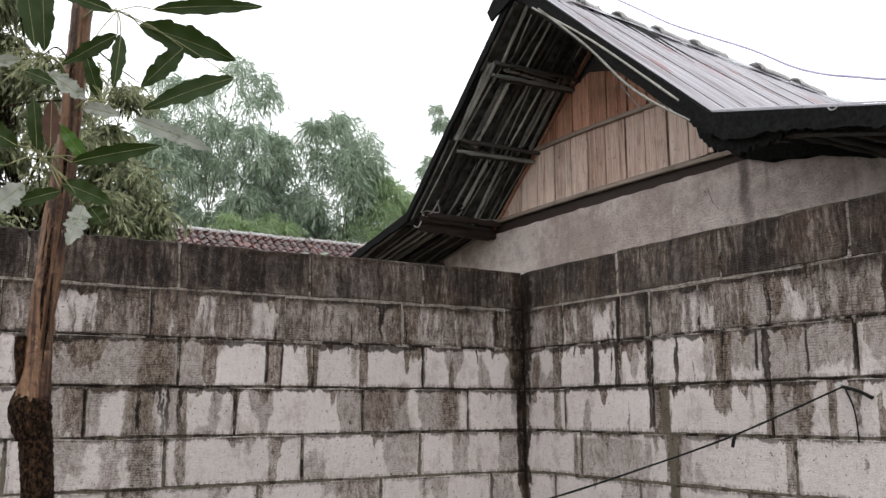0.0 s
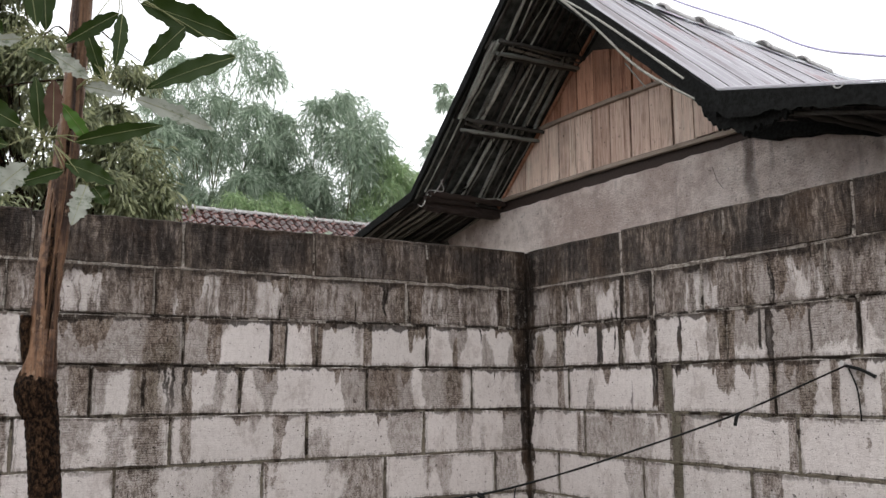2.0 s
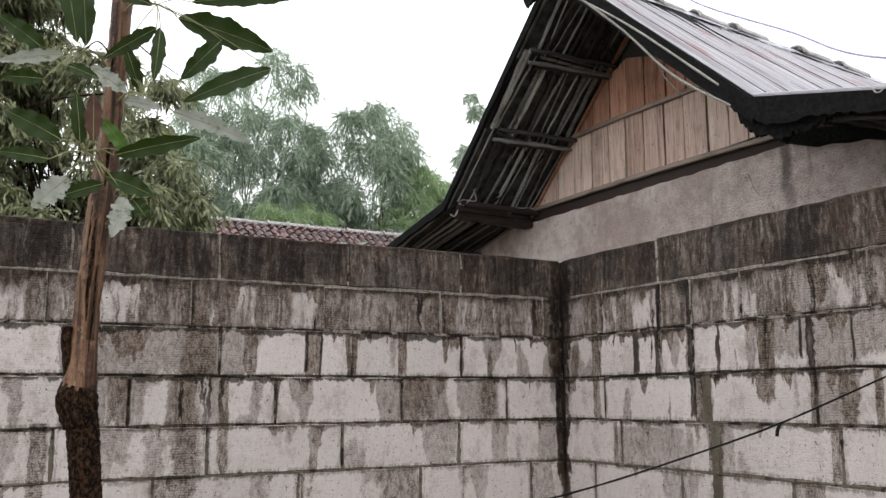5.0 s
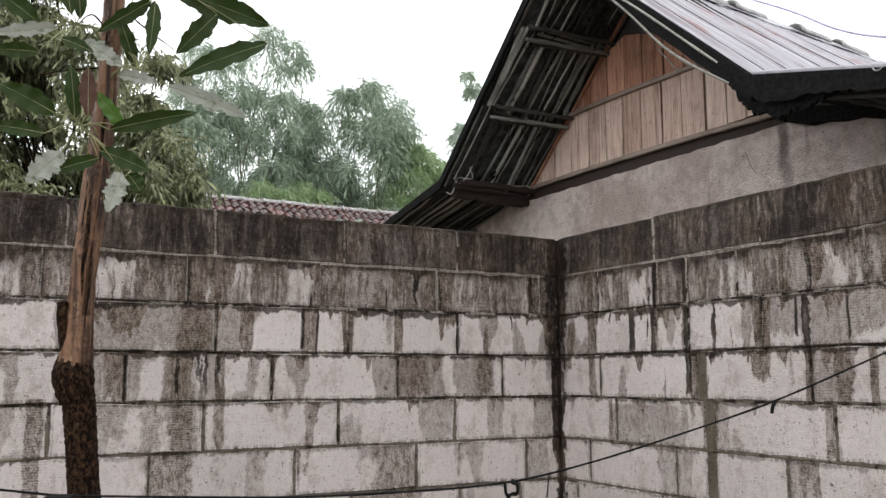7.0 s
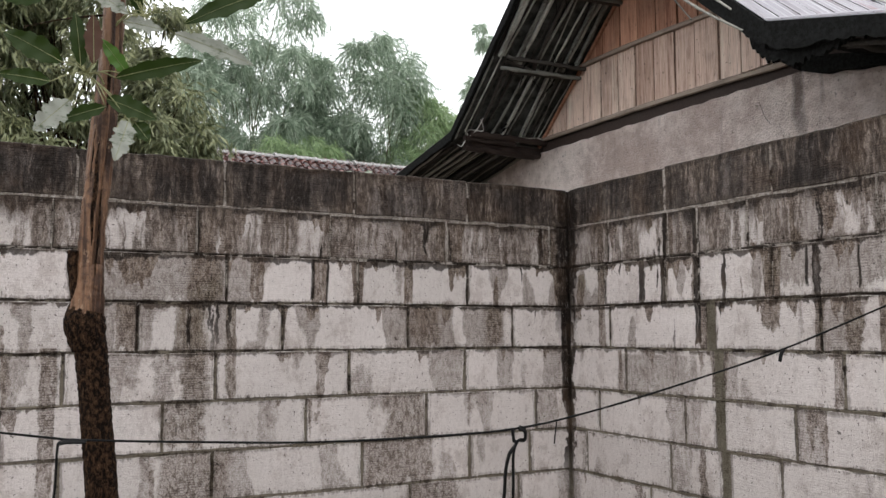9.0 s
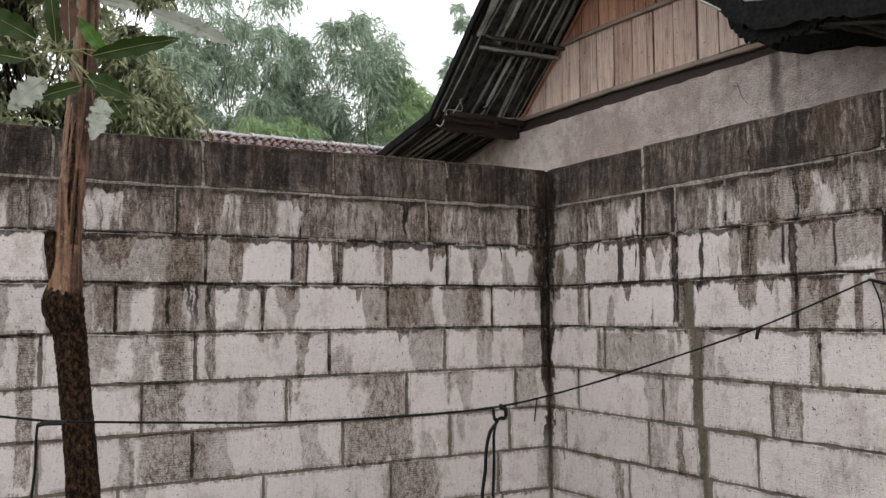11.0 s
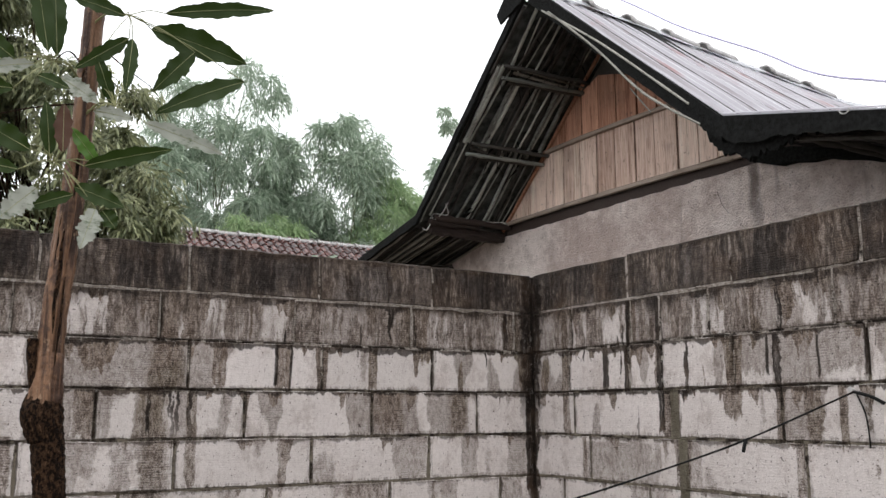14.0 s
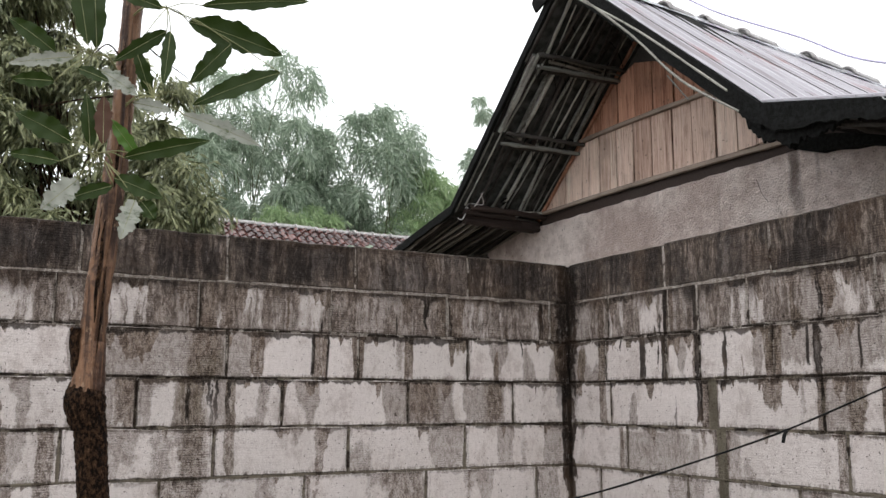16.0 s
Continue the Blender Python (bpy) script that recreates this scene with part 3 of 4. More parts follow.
part("batten", tube(between([(XG - 0.016, 1.24, 3.405), (XG - 0.02, 0.6, 3.405), (XG - 0.02, -0.15, 3.385)], 6), 0.017, 6, 0.3, 9), BATTEN, house, "pale cross batten")
part("wall", prism([(1.74, 2.95), (RIDGE[0], 4.06), (-1.0, 2.95)], 0, XG + 0.012, XG + 0.05), DARKWOOD, house, "dark boarding behind the planks")
rng = random.Random(11)
CUTS = (1.70, 1.53, 1.36, 1.16, 0.96, 0.78, 0.605, 0.43, 0.24, 0.07, -0.12, -0.28, -0.42, -0.56)


def plank_top(y):
    return min(roof_z(y) - 0.05, 3.80 - 0.35 * abs(y - 0.55))


for a, b in zip(CUTS, CUTS[1:]):
    for z0, z1, mat in ((2.985, 3.395, PLANK), (3.40, 9, PLANK_RED)):
        off = 0.0 if z0 < 3 else -0.03
        ya, yb = a - 0.0058 + off, b + 0.0058 + off
        ta, tb = min(z1, plank_top(ya)), min(z1, plank_top(yb))
        if max(ta, tb) < z0 + 0.04:
            continue
        pts = [(ya, z0), (yb, z0), (yb, max(z0 + 0.002, tb)), (ya, max(z0 + 0.002, ta))]
        if ya > RIDGE[0] > yb:
            pts.insert(3, (RIDGE[0], min(z1, plank_top(RIDGE[0]))))
        front = XG - 0.008 + rng.uniform(-0.004, 0.004)
        part("plank", prism(pts, 0, front, XG + 0.011), mat, house)
# trim on the gable under the roof
for (y0, z0), (y1, z1) in (((1.76, 2.94), (0.40, 4.12)), ((0.26, 4.10), (-0.95, 3.02))):
    part("rake_trim", tube([(XG - 0.02, y0, z0 - 0.07), (XG - 0.02, (y0 + y1) / 2, (z0 + z1) / 2 - 0.075), (XG - 0.02, y1, z1 - 0.08)], 0.014, 6, 0.2, 9), PLANK_RED, house)


def roof_panel(name, p, q, x0, x1, thick, mat, label="", ribs=0.0, sag=0.0, step=0.2, rib_w=0.07):
    """A roof slope from p (upper y, z) to q (lower), ribbed down the slope, sagging away from the gable."""
    bm = bmesh.new()
    d = Vector((0, q[0] - p[0], q[1] - p[1]))
    n = Vector((0, -d.z, d.y)).normalized()
    n = n if n.z > 0 else -n
    xs, hs = [], []
    x = x0
    while x < x1:
        for dx, hgt in ((0, 0), (0.30, 0), (0.36, 1), (0.44, 1), (0.50, 0)) if ribs else ((0, 0),):
            xs.append(x + dx * step / 0.5 * 0.5)
            hs.append(hgt * ribs)
        x += step * (0.5 if ribs else 1)
    xs.append(x1)
    hs.append(0)
    rows, m = [], 6
    for layer in (0, 1):
        for i in range(m + 1):
            t = i / m
            rows.append([bm.verts.new(Vector((xx, p[0], p[1])) + d * t + n * ((hh if not layer else hh - thick) + 0.006 * noise.noise(Vector((xx * 2, t * 3, 2))))
                                      - Vector((0, 0, sag * min(2.8, xx - x0) * (1 - t)))) for xx, hh in zip(xs, hs)])
    for base in (0, m + 1):
        for i in range(m):
            a, b = rows[base + i], rows[base + i + 1]
            for k in range(len(xs) - 1):
                bm.faces.new((a[k], a[k + 1], b[k + 1], b[k]))
    for a, b in ((rows[0], rows[m + 1]), (rows[m], rows[-1])):
        for k in range(len(xs) - 1):
            bm.faces.new((a[k], a[k + 1], b[k + 1], b[k]))
    for k in (0, -1):
        for i in range(m):
            bm.faces.new((rows[i][k], rows[i + 1][k], rows[m + 2 + i][k], rows[m + 1 + i][k]))
    bmesh.ops.recalc_face_normals(bm, faces=bm.faces[:])
    return part(name, bm, mat, house, label)


roof_panel("roof_sheet", (0.19, RIDGE[1] - 0.122), KR, XO, XB, 0.004, SHEET, "ribbed grey zinc sheets streaked with rust", 0.014, 0.075)
roof_panel("roof_sheet", (0.41, RIDGE[1] - 0.065), KL, XO, XB, 0.012, SHADE_UNDERLAY, "slope with roof shade in its dark underside", 0, 0.05, 0.5)
roof_panel("roof_sheet", KL, EL, XO, XB, 0.012, SHADE_UNDERLAY, "lower slope with roof shade in its dark underside", 0, 0, 0.5)
roof_panel("roof_sheet", KR, ER, XO, XB, 0.012, SHEET, "lower slope of grey zinc sheet", 0, 0, 0.5)
# black sheets added below the near slopes to stand for the shade there
roof_panel("soffit", (KR[0] + 0.05, KR[1] - 0.03), (ER[0], ER[1] - 0.03), XO + 0.02, XG + 0.1, 0.012, FELT_AND_SHADE, "black sheet for the shade under the roof", 0, 0, 0.2)
roof_panel("soffit", (0.25, RIDGE[1] - 0.10), (KR[0], KR[1] - 0.03), XO + 0.02, XG + 0.1, 0.012, FELT_AND_SHADE, "black sheet for the shade under the roof", 0, 0, 0.2)
part("red_sheet", block_bm((XO + 0.9, -1.75, 2.775), (XO + 2.2, -1.45, 2.825)), CLAY_RED, house)
# rafters of split bamboo under the open overhang, and the purlins that carry them


def on_slope(p, q, t, drop, x):
    return Vector((x, p[0] + (q[0] - p[0]) * t, p[1] + (q[1] - p[1]) * t - drop))


rng = random.Random(4)
for p, q, drops in ((RIDGE, KL, 0.045), (KL, EL, 0.04), (KR, ER, 0.04)):
    tiers = ((0.04, 0.31), (0.29, 0.64), (0.62, 1.0)) if p == RIDGE else ((0.02, 0.42), (0.4, 1.0))
    for low_t, high_t in tiers:
        for i in range(13):
            x = XO + 0.045 + i * 0.057 + rng.uniform(-0.024, 0.024)
            lean = rng.uniform(-0.04, 0.04)
            thick = rng.choice((0.009, 0.013, 0.018, 0.022, 0.026))
            t0, t1 = low_t + rng.uniform(-0.02, 0.05), high_t - rng.uniform(-0.01, 0.04)
            pts = [on_slope(p, q, max(0.01, t0) + (t1 - max(0.01, t0)) * k / 5, drops + rng.uniform(0, 0.01), min(XG, max(XO + 0.02, x + lean * k / 5))) for k in range(6)]
            # dark wood picked more often at the ridge and near slope paints their shade
            part("rafter", tube(pts, [thick * (0.85 + 0.3 * (k % 2)) for k in range(6)], 8, 0.2, 22, flat=0.6), DARKWOOD if rng.random() < (0.5 if p == RIDGE and low_t < 0.1 else 0.9 if p == KR else 0.15) else SLAT if p == RIDGE else DARKLATH, house)
    for i in range(7):
        x = XO + 0.03 + i * 0.105 + rng.uniform(-0.03, 0.03)
        pts = [on_slope(p, q, s / 5, 0.022, x + rng.uniform(-0.01, 0.01)) for s in range(6)]
        part("lath", tube(pts, 0.008, 5, 0.2, 20), DARKWOOD, house)
for (p, q), ts in (((RIDGE, KL), (0.30, 0.63, 0.985)), ((KL, EL), (0.28, 0.55)), ((KR, ER), (0.25, 0.6))):
    for t in ts:
        r = 0.024 if t > 0.9 else 0.0145
        for drop, dt in ((0.10, 0.0), (0.105, -0.05)):
            a, b = on_slope(p, q, t + dt, drop, XO + 0.06 + rng.uniform(0, 0.05)), on_slope(p, q, t + dt + rng.uniform(-0.012, 0.012), drop, XG + 0.02)
            pts = [a.lerp(b, i / 12) + Vector((0, 0, rng.uniform(-0.004, 0.004))) for i in range(13)]
            # near-slope purlins are dark wood to carry the eave shade
            part("purlin", tube(pts, [r * (1.15 if i % 4 == 2 else 0.95) for i in range(13)], 8, 0.25, 20), REDBEAM if t > 0.9 else (DARKWOOD if dt or p == KR else POLE), house, "" if t > 0.9 or dt or p == KR else "grey bamboo purlin", True)
        for dt in (-0.035, -0.015, 0.03):
            a, b = on_slope(p, q, t + dt, 0.075, XO + 0.1 + rng.uniform(0, 0.1)), on_slope(p, q, t + dt + rng.uniform(-0.03, 0.03), 0.085, XG + 0.01)
            part("lath", tube([a, a.lerp(b, 0.35) + Vector((0, 0, rng.uniform(-0.02, 0.01))), a.lerp(b, 0.7) + Vector((0, 0, rng.uniform(-0.02, 0.01))), b], rng.uniform(0.006, 0.012), 6, 0.4, 20), DARKWOOD if p == KR else rng.choice((DARKLATH, DARKWOOD, DARKWOOD)), house)
# torn felt and fibres that hang between the poles
for i in range(46):
    t = rng.choice((0.18, 0.27, 0.30, 0.33, 0.58, 0.62, 0.66, 0.93)) + rng.uniform(-0.05, 0.05)
    a = on_slope(RIDGE, KL, t, 0.05, XO + rng.uniform(0.06, 0.7))
    L = rng.uniform(0.04, 0.13)
    side = rng.uniform(-0.05, 0.05)
    part("torn_felt", tube(between([a, a + Vector((side, 0.01, -0.5 * L)), a + Vector((side * 1.6, 0.02, -L))], 3), [0.011, 0.013, 0.009, 0.010, 0.006, 0.004, 0.001], 5, 0.7, 40, flat=0.25), FELT_AND_SHADE if i % 3 else DARKWOOD, house)
# plate beam: a rough log end, split and bound with wire
log = [(XO + 0.10 + 0.052 * i, KL[0] - 0.015 + 0.008 * noise.noise(Vector((i * 0.9, 1, 0))), 2.882 - 0.0008 * i + 0.007 * noise.noise(Vector((i * 0.7, 5, 0)))) for i in range(14)]
part("plate_beam", tube(log, [0.036 + 0.008 * noise.noise(Vector((i * 1.3, 9, 0))) for i in range(14)], 12, 0.35, 30, groove=0.3), REDBEAM, house, "dark red-brown plate beam")
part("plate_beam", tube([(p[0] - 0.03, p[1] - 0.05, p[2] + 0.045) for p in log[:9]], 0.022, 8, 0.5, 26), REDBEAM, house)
# barge boards at the open gable end
for p, q, w, out in (((0.36, 4.15), KL, 0.07, 0.0), (KL, EL, 0.06, 0.0), ((0.30, 4.15), KR, 0.12, 0.004)):
    n = 24
    top = [(p[0] + (q[0] - p[0]) * i / n, p[1] + (q[1] - p[1]) * i / n - 0.012) for i in range(n + 1)]
    low = [(y, z - w + 0.014 * noise.noise(Vector((y * 9, z * 9, 0)))) for y, z in reversed(top)]
    part("barge_board", prism(top + low, 0, XO - 0.012 - out, XO + 0.012), FELT_AND_SHADE, house, "blackened barge board")
# deep ragged fascia on the flatter near slope
top = [(KR[0] + 0.13 - 0.0125 * i, min(roof_z(KR[0] + 0.13 - 0.0125 * i), 3.0) - 0.012) for i in range(160)]
low = []
for y, z in reversed(top):
    deep = float(np.interp(-y, (1.0, 1.08, 1.18, 1.3, 1.42, 1.6, 3.0), (0.035, 0.075, 0.12, 0.125, 0.10, 0.085, 0.08)))
    low.append((y, z - deep + 0.018 * noise.noise(Vector((y * 8, 2, 0))) + 0.012 * noise.noise(Vector((y * 31, 5, 0)))))
part("fascia", prism(top + low, 0, XO - 0.024, XO - 0.018), FELT_AND_SHADE, house, "black ragged fascia")
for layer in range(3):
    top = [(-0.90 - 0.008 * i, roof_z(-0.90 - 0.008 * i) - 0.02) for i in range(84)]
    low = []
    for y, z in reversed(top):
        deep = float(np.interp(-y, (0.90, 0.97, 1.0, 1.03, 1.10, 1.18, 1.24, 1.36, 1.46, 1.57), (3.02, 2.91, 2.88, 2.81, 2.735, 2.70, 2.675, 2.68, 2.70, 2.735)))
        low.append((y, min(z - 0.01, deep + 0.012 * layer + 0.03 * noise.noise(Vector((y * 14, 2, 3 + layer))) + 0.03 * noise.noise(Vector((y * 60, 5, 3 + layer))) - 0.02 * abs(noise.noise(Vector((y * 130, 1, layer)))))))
    part("fibre_mat", prism(top + low, 0, XO + 0.02 + 0.03 * layer, XO + 0.035 + 0.03 * layer), FELT_AND_SHADE, house, "black ragged palm-fibre mat under the corner")
part("gable_cap", prism([(0.58, 3.985), (0.62, 4.06), (0.34, 4.32), (0.26, 4.30), (0.16, 4.10)], 0, XO - 0.03, XO - 0.016), FELT_AND_SHADE, house, "black peaked cap at the gable top")
part("lath", tube(between([(XO - 0.02, 0.10, 3.88), (XO - 0.022, -0.31, 3.505), (XO - 0.025, -0.60, 3.20), (XO - 0.02, -0.79, 3.04), (XO - 0.015, -1.01, 2.885)], 4), [0.007] * 16 + [0.005], 6, 0.3, 20), DARKLATH, house, "pale loose bamboo lath")
part("lath", tube(between([(XO - 0.018, 0.16, 3.91), (XO - 0.02, -0.35, 3.52), (XO - 0.02, -0.95, 3.0)], 5), 0.006, 5, 0.3, 20), DARKLATH, house)
part("lath", tube([(XO + 0.02, -0.52, 3.22), (XO + 0.02, -0.66, 3.05)], 0.004, 5), DARKLATH, house)
# loose lath under the near slope
part("lath", tube([(XO + 0.05, -1.32, roof_z(-1.32) - 0.11), (XO + 0.1, -1.9, roof_z(-1.9) - 0.10), (XO + 0.1, -2.6, roof_z(-2.6) - 0.1)], 0.010, 6, 0.2, 9), DARKWOOD, house)
# bright flashing on the edge of the near slopes
part("edge_flashing", tube([(XO - 0.004, y, roof_z(y) + 0.004) for y in (KR[0], -1.6, -2.2, ER[0])], 0.006, 6, flat=0.5), SHEET, house)


def half_pipe(x0, x1, y, z, r, wall, tilt=0.0):
    bm = bmesh.new()
    rings = []
    for x, rr, dz in ((x0, r * 1.18, 0), (x0 + 0.03, r * 1.18, 0), (x0 + 0.032, r, 0), (x1, r * 0.92, tilt)):
        outer = [bm.verts.new((x, y + rr * math.cos(a), z + dz + rr * 0.85 * math.sin(a))) for a in [math.pi * k / 8 for k in range(9)]]
        inner = [bm.verts.new((x, y + (rr - wall) * math.cos(a), z + dz + (rr - wall) * 0.85 * math.sin(a))) for a in [math.pi * k / 8 for k in range(8, -1, -1)]]
        rings.append(outer + inner)
    for a, b in zip(rings, rings[1:]):
        for k in range(len(a)):
            bm.faces.new((a[k], a[(k + 1) % len(a)], b[(k + 1) % len(a)], b[k]))
    bm.faces.new(rings[0])
    bm.faces.new(rings[-1][::-1])
    bmesh.ops.recalc_face_normals(bm, faces=bm.faces[:])
    return bm


def ridge_z(x):
    return RIDGE[1] - 0.05 - 0.075 * min(2.8, x - XO)


bm = bmesh.new()
for i in range(25):
    x = XO + 0.1 + i * 0.2
    for k, (y, dz) in enumerate(((0.13 + 0.014 * math.sin(i * 2.3), -0.082 + 0.012 * math.sin(i * 2.3)), (0.245, 0.014 + 0.006 * math.sin(i * 1.7)), (0.40, -0.03))):
        bm.verts.new((x, y, ridge_z(x) + dz - 0.004))
bm.verts.ensure_lookup_table()
for i in range(24):
    for k in range(2):
        bm.faces.new([bm.verts[j] for j in (3 * i + k, 3 * i + k + 1, 3 * i + k + 4, 3 * i + k + 3)])
bmesh.ops.solidify(bm, geom=bm.faces[:], thickness=0.006)
part("ridge_cap", bm, WHITE_SHEET, house, "pale wet ridge sheet")
for x0, x1, lift in ((0.62, 0.80, -0.008), (0.95, 1.18, -0.006), (1.28, 1.56, -0.002), (1.62, 1.92, 0.002), (2.24, 2.56, 0.008), (2.66, 2.96, 0.003)):
    part("ridge_tile", half_pipe(x0, x1, 0.26, ridge_z((x0 + x1) / 2) - 0.03 + lift, 0.080, 0.014, -0.02), CLAY_GREY, house, "weathered grey ridge tile", True)
# twisted wire at the kink
part("wire", tube(between([(0.42, 1.56, 3.06), (0.38, 1.60, 2.97), (0.34, 1.68, 2.93), (0.36, 1.66, 2.99), (0.44, 1.60, 2.98), (0.40, 1.56, 3.05)], 5), 0.004, 5), WIRE, house, "pale twisted wire end", True)
part("wire", tube(between([(0.34, 1.64, 2.96), (0.32, 1.65, 2.90), (0.31, 1.68, 2.87), (0.30, 1.72, 2.89)], 5), 0.004, 5), WIRE, house, "", True)

# ---- red tiled house behind ----
far_house = thing("house", (3.5, 12.4, 0), "low house with a wet red clay tile roof", "house")
RY, RZ, PITCH = 12.45, 4.87, radians(33)
part("wall", block_bm((0.4, 10.3, -0.05), (9.0, 14.3, 3.4)), PLASTER, far_house)
part("roof_base", prism([(9.7, RZ - 2.75 * math.tan(PITCH) - 0.06), (RY, RZ - 0.05), (14.9, RZ - 2.45 * math.tan(PITCH) - 0.06), (14.9, RZ - 2.45 * math.tan(PITCH) - 0.14), (RY, RZ - 0.13), (9.7, RZ - 2.75 * math.tan(PITCH) - 0.14)], 0, 0.2, 9.2), DARKWOOD, far_house)


def clay_tile():
    """An S-shaped clay tile, lower edge at the origin, running up along y."""
    bm = bmesh.new()
    rows = []
    for y, dz in ((0, 0.02), (0.30, 0.0)):
        rows.append([bm.verts.new((0.09 * (2 * t - 1), y, dz + 0.022 * math.sin(t * 2 * math.pi))) for t in [i / 8 for i in range(9)]])
    lip = [bm.verts.new(v.co - Vector((0, 0, 0.016))) for v in rows[0]]
    for a, b in ((lip, rows[0]), (rows[0], rows[1])):
        for k in range(8):
            bm.faces.new((a[k], a[k + 1], b[k + 1], b[k]))
    me = bpy.data.meshes.new("tile")
    bm.to_mesh(me)
    bm.free()
    me.materials.append(CLAY_RED)
    return me


TILE = clay_tile()
rng = random.Random(8)
for row in range(8):
    for i in range(34):
        s = 0.22 * (row + 1) + rng.uniform(-0.008, 0.008)
        ob = new("tile", TILE)
        ob.parent = far_house
        x = 0.35 + i * 0.16 + rng.uniform(-0.008, 0.008)
        ob.matrix_basis = Matrix.Translation(-far_house.location) @ pose(x, RY - s * math.cos(PITCH), RZ - s * math.sin(PITCH) + 0.01, math.degrees(PITCH) + rng.uniform(-1.5, 1.5), rng.uniform(-2, 2), rng.uniform(-2, 2))
for i in range(21):
    x = 0.3 + i * 0.4
    part("ridge_tile", half_pipe(x, x + 0.42, RY, RZ - 0.04 + rng.uniform(-0.01, 0.01), 0.10, 0.02), CLAY_GREY, far_house, "", True)

# ---- foliage ----


def leaves(name, bases, dirs, lens, widths, mat, parent, label=""):
    """Many narrow folded leaves as one mesh; one row of bases, directions and sizes each."""
    n = len(bases)
    d = dirs / np.linalg.norm(dirs, axis=1)[:, None]
    r = np.random.normal(size=(n, 3))
    s = np.cross(d, r)
    s /= np.linalg.norm(s, axis=1)[:, None]
    nrm = np.cross(s, d)
    L, W = lens[:, None], widths[:, None]
    mid = bases + d * L * 0.42
    tip = bases + d * L + np.array([0, 0, -1]) * L * 0.12
    v = np.stack([bases, mid + s * W / 2 + nrm * W * 0.15, tip, mid - s * W / 2 + nrm * W * 0.15], 1).reshape(-1, 3)
    v = v - np.array(root_place(parent))
    k = np.arange(n)[:, None] * 4
    faces = np.concatenate([k + np.array([[0, 1, 2]]), k + np.array([[0, 2, 3]])], 1).reshape(-1, 3)
    me = bpy.data.meshes.new(name)
    me.from_pydata(v.tolist(), [], faces.tolist())
    me.materials.append(mat)
    ob = new(name, me)
    ob.parent = parent
    return tagged(ob, label)


def plumes(centres, radii, twigs, per_twig, leaf, fall, rng, wide=0.14):
    """Drooping sprays: twigs arch out of each centre and hang, with leaves along them."""
    B, D, S, W = [], [], [], []
    for c, r in zip(centres, radii):
        for _ in range(twigs):
            az, out = rng.uniform(0, 2 * math.pi), r * rng.uniform(0.35, 1.1)
            h = np.array([math.cos(az), math.sin(az), 0])
            lift = r * rng.uniform(0.1, 0.5)
            for j in range(per_twig):
                t = rng.uniform(0.15, 1)
                p = c + h * out * t + np.array([0, 0, lift * t - fall * r * t * t * rng.uniform(0.8, 1.2)])
                p = p + rng.normal(size=3) * 0.11 * r
                B.append(p)
                D.append(h * rng.uniform(0.15, 0.8) + rng.normal(size=3) * 0.28 + np.array([0, 0, 0.15 - 1.15 * t]))
                S.append(leaf * rng.uniform(0.6, 1.25))
                W.append(leaf * wide * rng.uniform(0.8, 1.2))
    return np.array(B), np.array(D), np.array(S), np.array(W)


def bamboo(loc, tops, label, mat, leaf, twigs, per_twig, fall, seed, r0=0.6, culm_r=0.03, category="bamboo"):
    """A clump: tops are rows of (x, y, z, radius) where sprays hang; a culm arches to every third of them."""
    rng = np.random.default_rng(seed)
    clump = thing("bamboo_clump" if category == "bamboo" else "tree", loc, label, category)
    tops = np.array(tops)
    n = 0
    for x, y, z, r in tops[::3]:
        b = Vector(loc) + Vector((rng.normal() * 0.25, rng.normal() * 0.25, -0.05))
        e = Vector((x, y, z - 0.1 * r))
        m = b.lerp(e, 0.6)
        m.x, m.y = b.x + (e.x - b.x) * 0.3, b.y + (e.y - b.y) * 0.3
        pts = between([b, m, e], 6)
        part("culm" if category == "bamboo" else "limb", tube(pts, [culm_r * (1 - 0.8 * i / (len(pts) - 1)) for i in range(len(pts))], 6), CULM if category == "bamboo" else BARK, clump, "", True)
    leaves("crown", *plumes(tops[:, :3], tops[:, 3], twigs, per_twig, leaf, fall, rng, 0.12 if category == "bamboo" else 0.24), mat, clump)
    return clump


def heap(n, centre, size, profile, seed, r):
    """Spray centres scattered through a crown; profile narrows it with height (0 to 1)."""
    rng = np.random.default_rng(seed)
    out = []
    while len(out) < n:
        x, y, z = rng.uniform(-1, 1), rng.uniform(-1, 1), rng.uniform(0, 1)
        w = profile(z)
        if x * x + y * y < w * w:
            out.append((centre[0] + x * size[0], centre[1] + y * size[1], centre[2] + z * size[2], r * rng.uniform(0.65, 1.25)))
    return out


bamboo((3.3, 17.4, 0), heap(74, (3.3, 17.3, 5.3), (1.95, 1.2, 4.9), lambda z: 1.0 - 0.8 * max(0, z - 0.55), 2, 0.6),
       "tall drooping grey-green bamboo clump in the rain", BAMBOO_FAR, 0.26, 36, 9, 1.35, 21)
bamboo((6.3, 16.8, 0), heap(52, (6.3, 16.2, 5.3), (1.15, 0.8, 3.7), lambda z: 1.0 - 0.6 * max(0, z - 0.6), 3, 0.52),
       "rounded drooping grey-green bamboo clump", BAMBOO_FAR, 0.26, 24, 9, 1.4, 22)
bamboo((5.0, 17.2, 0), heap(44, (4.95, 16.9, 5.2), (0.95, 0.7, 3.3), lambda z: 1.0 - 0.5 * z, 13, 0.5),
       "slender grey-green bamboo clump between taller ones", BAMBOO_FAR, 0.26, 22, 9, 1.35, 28)
